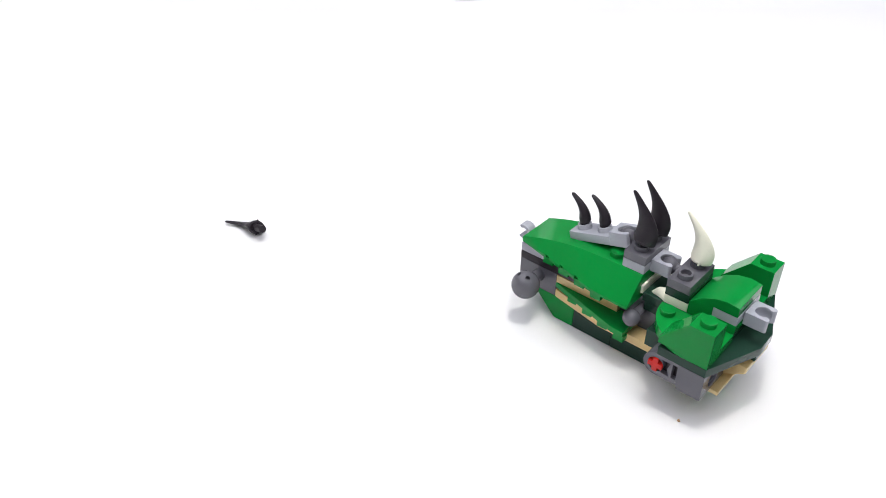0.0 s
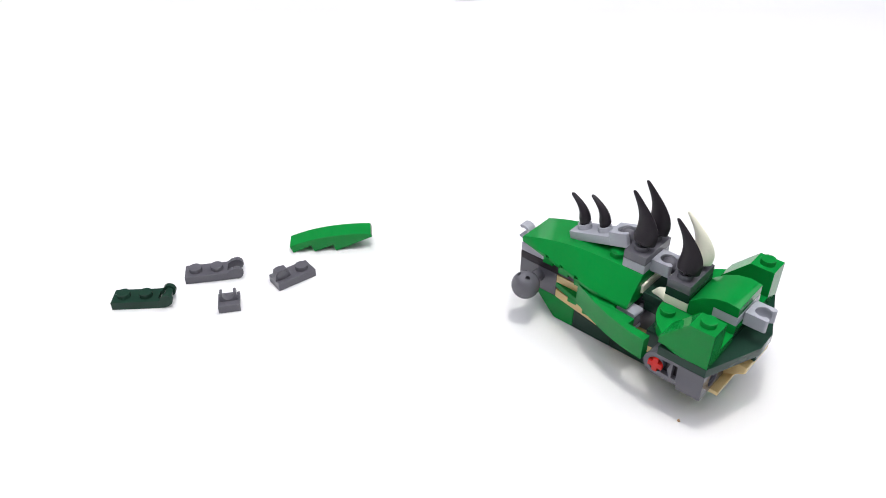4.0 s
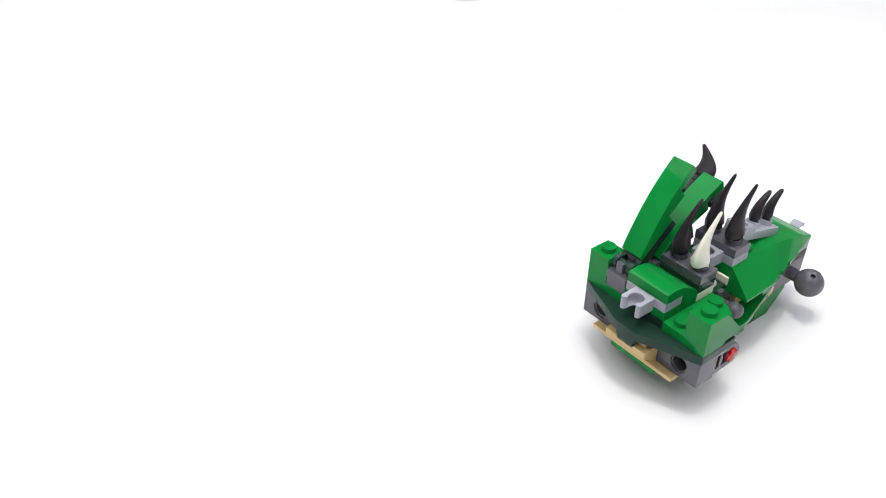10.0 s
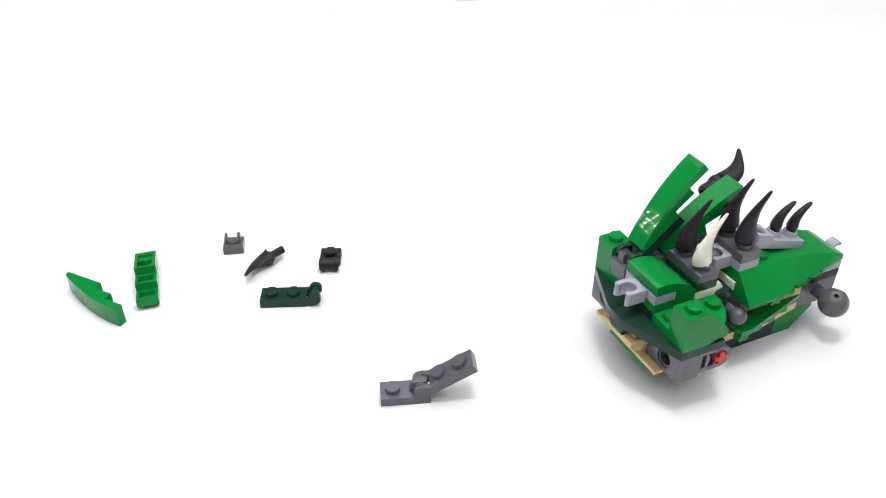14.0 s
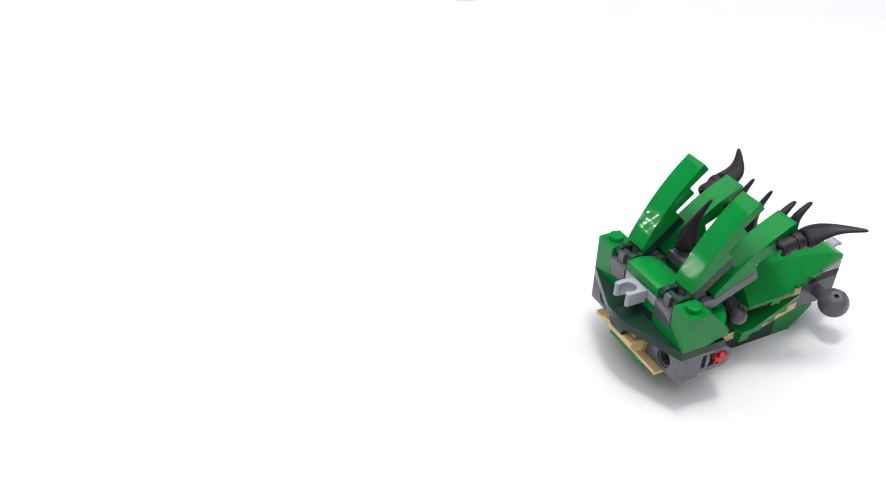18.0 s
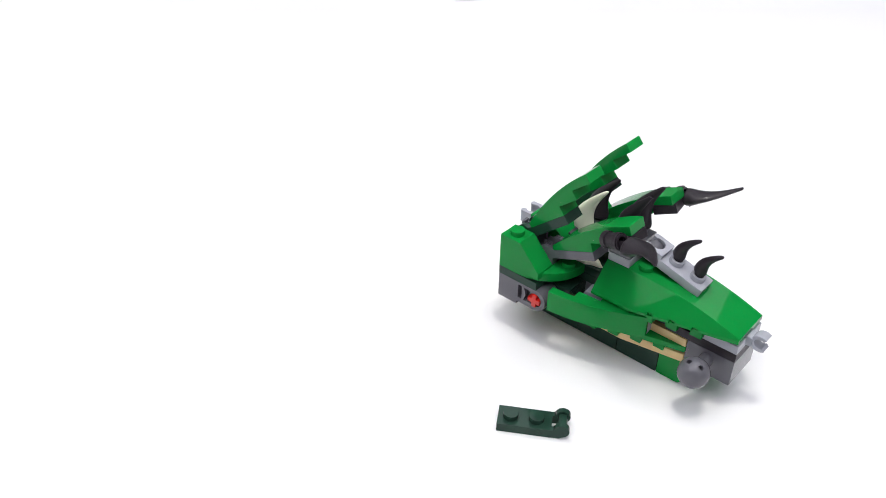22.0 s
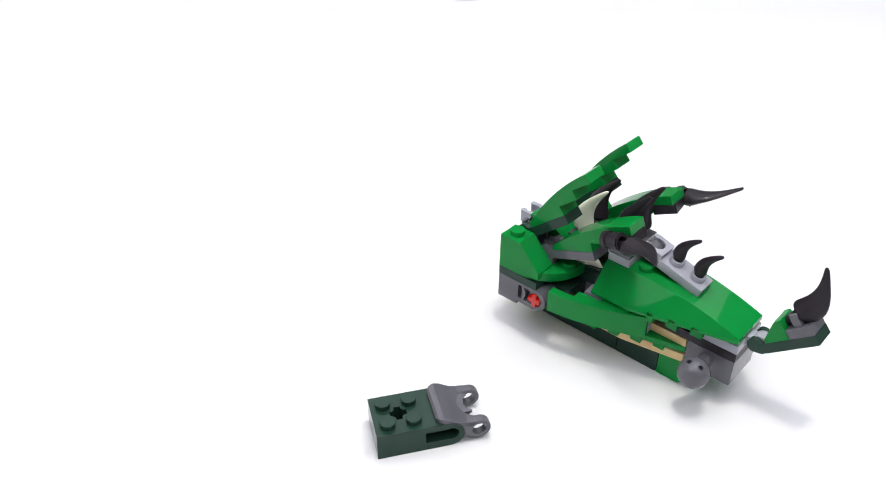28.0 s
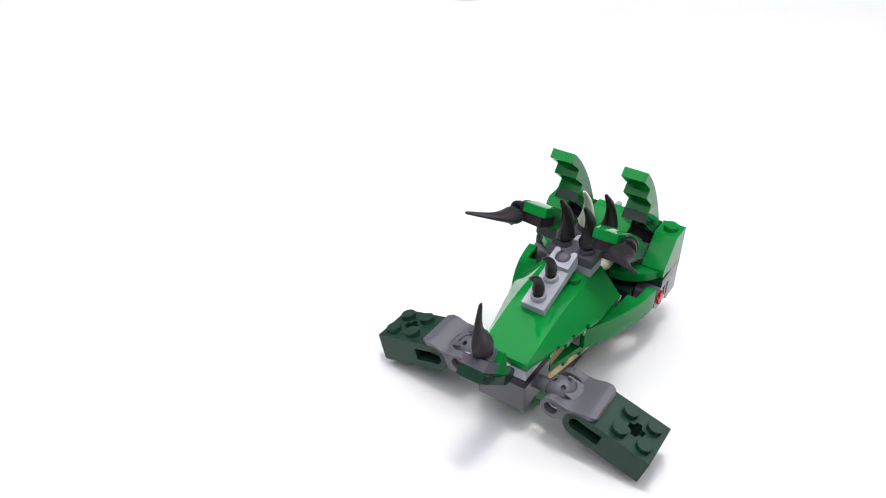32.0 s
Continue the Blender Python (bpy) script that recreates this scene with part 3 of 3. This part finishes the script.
def loose_socket_brick():
    """A 2 x 2 brick with two arms that end in rings."""
    t = thing("arm_brick", "dark green brick with axle hole and two rounded arms", "toy brick", "limb bricks")
    axle = box(bmesh.new(), 5.4, 10.6, -1.0, 1.0, -1, 12)
    axle2 = box(bmesh.new(), 7.0, 9.0, -2.6, 2.6, -1, 12)
    core = rod(bmesh.new(), (8, 0, -1), (8, 0, 12), 1.95, seg=20)
    arms, holes = [], []
    for s in (1, -1):
        o = [(12, 0), (22.2, 0)] + arc(22.2, 4.8, 4.8, -90, 90, 14) + [(12, 9.6)]
        arms.append(prism(bmesh.new(), o, "xz", *sorted((3.9 * s, 7.9 * s))))
        holes += [box(bmesh.new(), 14.8, 22.6, *sorted((4.4 * s, 9 * s)), 2.9, 7.1), box(bmesh.new(), 14.8, 17.8, *sorted((1.2 * s, 9 * s)), 2.92, 7.08), rod(bmesh.new(), (22.6, 4.35 * s, 5.0), (22.6, 12 * s, 5.0), 2.1, seg=24), rod(bmesh.new(), (22.8, 1.5 * s, 5.0), (22.8, 12 * s, 5.0), 2.25, seg=24)]
    b = cut(box(bmesh.new(), 0, 18.6, -7.9, 7.9, 0, 9.6), *arms, how="UNION")
    part("brick", cut(b, axle, axle2, core, *holes), DGREEN, t, "brick with two rounded arms")
    for x in (4, 12):
        for y in (4, -4):
            stud(x, y, 9.6, DGREEN, t)
    return t


def loose_cup():
    t = thing("ball_cup", "dark grey curved ball cup with two lugs", "toy brick", "ball cups")
    o = [(18.3, 9.66), (18.2, 10.6), (18.9, 11.3), (20.6, 11.3), (22.6, 10.8), (24.2, 9.8), (25.6, 9.0), (28.0, 8.4), (30.2, 8.2), (29.6, 6.6), (25.6, 7.2), (23.8, 8.4), (22, 9.4), (20.4, 9.66)]
    corners = [prism(bmesh.new(), [(17, 8.6 * s), (17, 5.6 * s), (18.3, 5.8 * s), (19.0, 7.1 * s), (20.6, 8.0 * s), (20.6, 8.6 * s)], "xy", 0, 14) for s in (1, -1)]
    c = cut(prism(bmesh.new(), o, "xz", -7.9, 7.9), rod(bmesh.new(), (32.0, 0, -5), (32.0, 0, 15), 5.6, seg=28), *corners)
    part("cover", c, DKGREY, t, "curved cover", 0.45)
    seat = rod(bmesh.new(), (23.4, -3.7, 5), (23.4, 3.7, 5), 3.5)
    part("ball_seat", cut(box(seat, 23.4, 30.2, -3.7, 3.7, 1.6, 8.6), ball(bmesh.new(), (31.6, 0, 4.6), 5.2, 28), rod(bmesh.new(), (21, 0, 4.6), (31, 0, 4.6), 1.5, seg=20)), DKGREY, t, "hollow seat for the ball", 0.15)
    for s in (1, -1):
        o = [(27.4, 8.5), (30.2, 8.3)] + arc(31.4, 4.6, 3.7, 82, -90, 14) + [(29, 1.2), (27.2, 2.6), (26.2, 4.4), (25.8, 7.2)]
        lug = cut(prism(bmesh.new(), o, "xz", *sorted((5.1 * s, 7.9 * s))), rod(bmesh.new(), (31.4, 0, 4.6), (31.4, 12 * s, 4.6), 2.1, seg=20), ball(bmesh.new(), (31.6, 0, 4.6), 5.15, 28))
        part("lug", lug, DKGREY, t, "rounded lug with hole", 0.45)
    return t


def crumb():
    bm = bmesh.new()
    bmesh.ops.create_icosphere(bm, subdivisions=2, radius=0.7)
    for v in bm.verts:
        v.co *= 0.75 + 0.5 * noise.noise(v.co * 2.3)
        v.co.z = v.co.z * 0.6 + 0.3
    ob = part("crumb", bm, CRUMB, None, "tiny brown crumb lying on the white tabletop", 0)
    return tagged(ob, category="crumb")


crumb_piece = crumb()

rear_horn = loose_horn("rear_horn", "black curved horn of the rear plate")
plate_l, slope_l = loose_socket_plate(), loose_slope()
plate_r, slope_r = loose_socket_plate(), loose_slope()


def fin_set():
    return dict(base=loose_hinge_base(), arm=loose_hinge_arm(), clip=loose_clip_plate(), fin_plate=loose_handle_plate(), fin_slope=loose_slope(), arm_slope=loose_slope(),
                ring=loose_ring_plate(), claw=loose_horn())


fin_l, fin_r = fin_set(), fin_set()
nose_plate, nose_slope, nose_clip, nose_horn = loose_handle_plate(), loose_small_slope(), loose_clip_plate(), loose_horn("nose_horn", "black curved nose horn with round pin")
limb_r, cup_r, limb_l, cup_l = loose_socket_brick(), loose_cup(), loose_socket_brick(), loose_cup()
# ---- how things move: stop motion, each pose held until the next ----


def at(x, y, z=0.0, yaw=0.0, pitch=0.0, roll=0.0):
    """A pose in millimetres; pitch lifts the x axis, roll turns about it."""
    return pose(x * MM, y * MM, z * MM, 0, 0, yaw) @ pose(0, 0, 0, 0, -pitch, 0) @ pose(0, 0, 0, roll, 0, 0)


BODY = [(0.0, 92.8, 190.1, 138.1), (5.5, 93.3, 189.8, 138.4), (9.4, 93.3, 189.8, 136.0), (9.5, 91.5, 191.0, 125.8), (9.6, 89.8, 190.3, 115.4), (9.7, 71.6, 188.4, 77.2),
        (9.8, 66.7, 191.8, 59.6), (9.9, 67.3, 193.5, 52.1), (10.0, 62.7, 196.6, 37.1), (10.1, 61.2, 198.5, 29.2), (10.2, 61.6, 200.5, 25.5), (10.3, 61.9, 201.2, 24.1),
        (18.3, 61.4, 203.0, 20.0), (18.4, 59.6, 208.6, 7.6), (18.5, 54.7, 213.9, -6.7), (18.6, 53.1, 227.0, -38.0), (18.7, 51.2, 226.8, -42.5), (18.8, 50.9, 227.2, -44.1),
        (21.4, 45.2, 232.7, -43.0), (21.5, 39.9, 236.8, -42.6), (21.6, 39.0, 239.4, -42.4), (21.7, 37.8, 240.7, -42.4), (21.8, 35.5, 241.7, -42.4),
        (29.2, 33.7, 239.0, -44.6), (29.3, 33.7, 239.4, -50.0), (29.4, 34.3, 241.3, -55.6), (29.5, 35.7, 243.4, -61.0), (29.6, 37.0, 245.3, -70.0), (29.7, 39.4, 247.7, -77.8),
        (29.8, 40.7, 249.7, -83.6), (29.9, 43.6, 249.7, -90.9), (30.0, 52.2, 247.6, -105.8), (30.1, 53.9, 247.9, -110.0), (30.2, 59.0, 244.9, -118.1), (30.3, 62.4, 241.5, -124.2)]


def body_pose(t):
    return [at(x, y, 0, a) for s, x, y, a in BODY if s <= t + 1e-4][-1]


def key_steps(ob, events):
    """Hold each pose until just before the next; wide turns take a step between."""
    events = sorted(events, key=lambda e: e[0])
    keys, start = {}, 0
    for (t0, a), nxt in zip(events, events[1:] + [None]):
        stop = round(32 * FPS)
        n = 0
        if nxt:
            b = nxt[1]
            qa, qb = a.to_quaternion(), b.to_quaternion()
            if qa.dot(qb) < 0:
                qb.negate()
            n = int(math.degrees(2 * math.acos(min(1.0, qa.dot(qb)))) // 80)
            begin = round((nxt[0] - 0.05) * FPS)
            n = min(n, max(0, begin - start - 1))
            stop = begin - n - 1
            for i in range(1, n + 1):
                u = i / (n + 1)
                keys[begin - n - 1 + i] = Matrix.LocRotScale(a.translation.lerp(b.translation, u) + Vector((0, 0, 0.03)), qa.slerp(qb, u), None)
        for f in (start, start + 1, stop - 1, stop):
            if start <= f <= stop:
                keys[f] = a
        if nxt:
            start = begin
    walk(ob, [(f / FPS, keys[f]) for f in sorted(keys)])


PARK = [0]


def waiting(first):
    """A spare place on the table's near edge, where a piece waits for its turn."""
    i = PARK[0]
    PARK[0] += 1
    m = first.copy()
    m.translation = Vector(((-150 + 38 * (i % 9)) * MM, (-60 + 42 * (i // 9)) * MM, first.translation.z))
    return m


def ride(rel):
    """Poses in the body's space, from the time of the first on, as poses in the world."""
    t0 = rel[0][0]
    times = sorted({t for t, _ in rel} | {s for s, *_ in BODY if s > t0})
    return [(t, body_pose(t) @ [m for s, m in rel if s <= t + 1e-4][-1]) for t in times]


def schedule(ob, events, shown_from_start=False):
    if not shown_from_start:
        events = [(0.0, waiting(events[0][1]))] + events
    key_steps(ob, events)


def fin_parts(m, side, phi, theta):
    """All poses of a fin at m: phi lifts the fin, theta the arm; side +1 has its claw on the left."""
    arm = m @ at(13, 0, 4.6, 0, theta)
    fin = m @ at(3.4, 0, 8.4, 0, phi)
    a = radians(11)
    turn = Matrix(((-math.sin(a), 0, math.cos(a)), (side * math.cos(a), 0, side * math.sin(a)), (0, side, 0))).to_4x4()
    dip = at(33.5 if side > 0 else 34.2, side * 6.7, 5.6 if side > 0 else 4.9) @ Matrix.Rotation(radians(2.5 * side), 4, Vector((-math.sin(a), side * math.cos(a), 0)))
    return dict(base=m, arm=arm, clip=m @ at(3.6, 0, 3.2), fin_plate=fin, fin_slope=fin @ at(4, 0, 0), arm_slope=arm @ at(3.5, 0, 0.6),
                ring=arm @ at(31.6, 0, 3.8, 191 if side > 0 else -11), claw=arm @ dip @ turn)


def lying_horn(x, y, direction, roll=0.0, dip=0.0, z=0.0):
    """A claw on the table: direction leads from its pin to its tip, roll turns it about its pin, dip lowers its tip."""
    a = radians(direction)
    m = Matrix(((-math.sin(a), 0, math.cos(a)), (math.cos(a), 0, math.sin(a)), (0, 1, 0))).to_4x4()
    return at(x, y, z or (3.4 if roll else 2.8)) @ m @ pose(0, 0, 0, dip, 0, 0) @ pose(0, 0, 0, 0, 0, roll)


def on_side(x, y, yaw, up):
    """A slope lying on its side: up = +1 with its y axis up, -1 with it down."""
    return at(x, y, 4, yaw, 0, 90 * up)


def corner(x, y, yaw, cx, cy):
    """The origin of a thing whose point (cx, cy) lies at (x, y) when it is turned by yaw."""
    a = radians(yaw)
    return x - cx * math.cos(a) + cy * math.sin(a), y - cx * math.sin(a) - cy * math.cos(a)


def limb_on(bx, by, yaw):
    """A limb that slopes down to the table, its cup round the joint ball at (bx, by)."""
    return at(bx, by, 15.6, yaw, 15.8) @ at(-31.6, 0, -4.6)


def motions():
    key_steps(crumb_piece, [(0.0, at(73.9, 176.2)), (9.5, at(215, 140))])
    key_steps(body, [(t, at(x, y, 0, a)) for t, x, y, a in BODY])
    # the horn that goes on the rear plate
    schedule(rear_horn, [(0.0, lying_horn(-76.6, 277.7, 132, 27, 19, 4.6))] + ride([(0.2, at(20, 4, 40.0))]), True)
    # left cheek: socket plate and slope
    s = math.sin(radians(4.5))
    c = math.cos(radians(4.5))
    rel_l = at(51.6, 8.7, 21) @ Matrix(((-c, 0, s), (s, 0, c), (0, 1, 0))).to_4x4()
    rel_r = at(51.6, -8.7, 21) @ Matrix(((-c, 0, s), (-s, 0, -c), (0, -1, 0))).to_4x4()
    left = [(t, at(*corner(x, y, yaw, 0, -4), 4 * math.sin(radians(roll)), yaw, 0, roll)) for t, x, y, yaw, roll in ((1.2, -57.4, 200, 4, 0), (1.4, -49.2, 201, -9.7, 8), (1.5, -42, 199, -10.7, 40))]
    left += [(t, on_side(*corner(x, y, yaw, 0, -4.8), yaw, 1)) for t, x, y, yaw in ((1.6, -13.1, 201.5, -28.5), (1.7, 14.4, 204.2, -33.2), (1.8, 27.9, 203.1, -35.7))]
    left += ride([(1.9, rel_l)])
    schedule(plate_l, [(0.6, at(-92.2, 260.3, 0, -43.7))] + left)
    up = at(0, 0, 3.2)
    schedule(slope_l, [(1.0, on_side(-99.9, 204.9, 66.8, -1))] + [(t, m @ up) for t, m in left])
    # first fin
    f = fin_l
    home = [(5.3, 14.8, 197.6, -174.5, 51, 3.5), (7.1, 14.8, 198.2, -174.5, 48, 2), (7.5, 14.7, 198.1, -172.0, 48, 21), (8.2, 18.5, 198.3, -172, 48, 21), (8.3, 27.6, 198.6, -172, 48, 21), (8.4, 43.5, 199, -172, 48, 21)]
    table = [(t, fin_parts(at(x, y, 0, a), 1, phi, th)) for t, x, y, a, phi, th in home]
    swing = [(8.5, 51), (8.6, 56), (8.7, 74), (9.1, 62), (9.2, 55), (9.3, 46), (9.4, 41.6)]
    worn = [(t, fin_parts(at(0, 12, 28.8), 1, phi, 21.9)) for t, phi in swing]

    def joined(role, t0, table_, worn_):
        first = [(max(t, t0), d[role]) for t, d in table_ if t >= t0]
        before = [d[role] for t, d in table_ if t < t0]
        if before and (not first or first[0][0] > t0):
            first.insert(0, (t0, before[-1]))
        return first + ride([(t, d[role]) for t, d in worn_])

    schedule(f["base"], [(2.1, at(-51.6, 254.3, 0, -142.4))] + joined("base", 5.3, table, worn))
    schedule(f["arm"], [(2.5, at(-80.0, 253.1, 2.6, -169.4))] + joined("arm", 5.3, table, worn))
    schedule(f["clip"], [(2.9, at(-78.8, 233.0, 0, 11.7))] + joined("clip", 6.0, table, worn))
    schedule(f["fin_plate"], [(3.3, at(-101.9, 235.6, 3.2, -176.5))] + joined("fin_plate", 6.1, table, worn))
    schedule(f["arm_slope"], [(4.2, on_side(-1.3, 257.2, -151.5, 1))] + joined("arm_slope", 6.7, table, worn))
    schedule(f["fin_slope"], [(3.8, at(-28.8, 273.2, 5.94, -174.8, -21.8))] + joined("fin_slope", 7.1, table, worn))
    schedule(f["ring"], [(4.6, at(-67.8, 218.2, 0, 8))] + joined("ring", 7.5, table, worn))
    schedule(f["claw"], [(5.0, lying_horn(-92.3, 220.3, -121, 26))] + joined("claw", 7.9, table, worn))
    # second fin
    f = fin_r
    slide = [(13.4, 0), (15.2, 0), (17.1, 5), (17.2, 8), (17.3, 12.6), (17.4, 17.5), (17.5, 26)]
    table = [(t, fin_parts(at(-20.2 + d, 186.2, 0, 5.8), -1, 73, 31 if t < 15.1 else 24)) for t, d in slide]
    worn = [(t, fin_parts(at(0, -12, 28.8), -1, phi, 22.5)) for t, phi in ((17.6, 62), (17.7, 57), (17.8, 55.5), (17.9, 48), (18.0, 40))]
    schedule(f["ring"], [(10.6, at(-44.6, 261.4, 0, 1.2))] + joined("ring", 15.9, table, worn))
    schedule(f["claw"], [(11.0, lying_horn(-67.3, 260.2, -130, 26))] + joined("claw", 16.2, table, worn))
    schedule(f["fin_plate"], [(11.4, at(-47.5, 236.4, 3.2, -177.5))] + joined("fin_plate", 14.8, table, worn))
    schedule(f["arm"], [(11.8, at(-90.0, 237.7, 2.6, 98.4))] + joined("arm", 13.8, table, worn))
    schedule(f["clip"], [(12.2, at(-84.7, 269.3, 0, 8.1))] + joined("clip", 14.2, table, worn))
    schedule(f["base"], [(12.6, at(-90.5, 223.7, 0, -1.6))] + joined("base", 13.4, table, worn))
    schedule(f["arm_slope"], [(13.0, on_side(-140.5, 243.4, -25.3, 1))] + joined("arm_slope", 15.2, table, worn))
    schedule(f["fin_slope"], [(13.0, at(-118.3, 262.4, 3.3, -72, 14) @ at(0, 0, 0, 0, 0, 180))] + joined("fin_slope", 15.5, table, worn))
    # right cheek
    right = [(20.0, at(-22.2, 184.0, 0, 13.1))]
    right += [(t, at(*corner(x, y, yaw, 0, -4), 4 * abs(math.sin(radians(roll))), yaw, 0, roll)) for t, x, y, yaw, roll in
              ((20.1, -21.6, 181.3, 11, -4), (20.2, -21.7, 183, 9, -14), (20.3, -21.8, 184.6, 7.5, -28), (20.4, -22.4, 187.5, 5.1, -48), (20.5, -22.7, 189, 5.1, -62), (20.6, -22.9, 189.9, 5.1, -76))]
    right += [(20.8, on_side(-9, 186, 38, -1))]
    right += [(t, on_side(*corner(x, y, yaw, 0, 4.8), yaw, -1)) for t, x, y, yaw in ((20.9, 5.5, 180, 57), (21.0, 18.9, 175.4, 79), (21.1, 37.5, 173.2, 98.4), (21.2, 55.8, 174.1, 119))]
    right += ride([(21.3, rel_r)])
    schedule(plate_r, [(19.0, at(-21.8, 183.5, 0, 19.8))] + right)
    schedule(slope_r, [(19.4, on_side(-22.1, 202.7, -145, 1))] + [(t, m @ up) for t, m in right])
    # nose piece
    nose = [(21.9, 36.8, 172.7, 169.7), (23.5, 37.2, 172.0, 166.5), (24.4, 38.0, 172.0, 166.5), (24.6, 44.6, 172.2, 168.5), (24.7, 53.7, 170.4, 171), (24.8, 69.2, 169.7, 183), (24.9, 76.3, 170.6, 194),
            (25.0, 82.2, 171.4, 207), (25.1, 89.5, 173.8, 222), (25.2, 92.1, 174.3, 249), (25.3, 100.1, 175.7, 272), (25.4, 108.9, 181.7, 304), (25.5, 107.2, 181.0, 312)]
    rel_n = at(82.6, 0.5, 25.2, 0, 40.5)
    nose = [(t, at(x, y, 3.2, a)) for t, x, y, a in nose]
    lying, worn = nose[-1][1], body_pose(26.2) @ rel_n
    nose += [(t, Matrix.LocRotScale(lying.translation.lerp(worn.translation, u), lying.to_quaternion().slerp(worn.to_quaternion(), u), None)) for t, u in ((25.7, 0.35), (25.9, 0.7), (26.05, 0.92))]
    nose += ride([(26.2, rel_n)])

    def horn_in(tilt):
        b = radians(tilt)
        return at(16.0, 0, 6) @ Matrix(((-math.sin(b), 0, math.cos(b)), (0, -1, 0), (math.cos(b), 0, math.sin(b)))).to_4x4()

    def carried_nose(m, t0):
        before = [e for t, e in nose if t <= t0][-1]
        return [(t0, before @ m)] + [(t, e @ m) for t, e in nose if t > t0]

    schedule(nose_plate, nose)
    schedule(nose_slope, [(22.2, at(-7.0, 197.0, 0, -112))] + carried_nose(at(8, 0, 0, 180), 23.5))
    schedule(nose_clip, [(22.8, at(-6.7, 181.2, 0, 91.7))] + carried_nose(at(16, 0, 0, 90), 24.0))
    schedule(nose_horn, [(23.2, lying_horn(-32.6, 192.0, -71))] + carried_nose(horn_in(20), 24.4))
    # right limb
    track = [(27.5, -42.7, 154.5, 20), (27.7, -36.1, 155.3, 18), (28.0, None, None, None), (28.1, -13.7, 163.9, 10.2), (28.2, -10, 165, 6), (28.3, -2, 168, 2), (28.4, 6.4, 170.1, 1.7),
             (28.5, 14, 170.5, 2), (28.6, 29, 170, 6)]
    limb = [(t, at(-21.3, 168.7, 0, 14.3) if x is None else at(*corner(x, y, a, 0, -8), 0, a)) for t, x, y, a in track]
    limb = [(26.5, limb[0][1])] + limb[1:] + ride([(28.7, limb_on(71.1, -16.1, 62)), (28.8, limb_on(71.1, -16.1, 78)), (28.9, limb_on(71.1, -16.1, 84)), (29.0, limb_on(71.1, -16.1, 89))])
    stand = at(105.8, 178.0, -18.6, -7) @ Matrix(((0, -1, 0), (0, 0, -1), (1, 0, 0))).to_4x4() @ at(0, 0, -8)
    schedule(limb_r, limb)
    schedule(cup_r, [(26.8, at(-95, 0) @ stand), (27.2, limb[0][1])] + [(t, m) for t, m in limb[1:]])
    # left limb
    limb = [(30.5, at(88.0, 165.3, 0, 158.4)), (31.3, at(*corner(83.8, 163.0, 167, 0, 8), 0, 167)), (31.5, at(*corner(76, 162, 160, 0, 8), 0, 160)), (31.6, at(*corner(70, 162.5, 158, 0, 8), 2, 158))]
    limb += ride([(31.7, limb_on(71.1, 16.1, -80)), (31.8, limb_on(71.1, 16.1, -84)), (31.9, limb_on(71.1, 16.1, -90))])
    schedule(limb_l, limb)
    schedule(cup_l, [(30.7, stand), (31.1, limb[0][1])] + [(t, m) for t, m in limb[1:]])


motions()
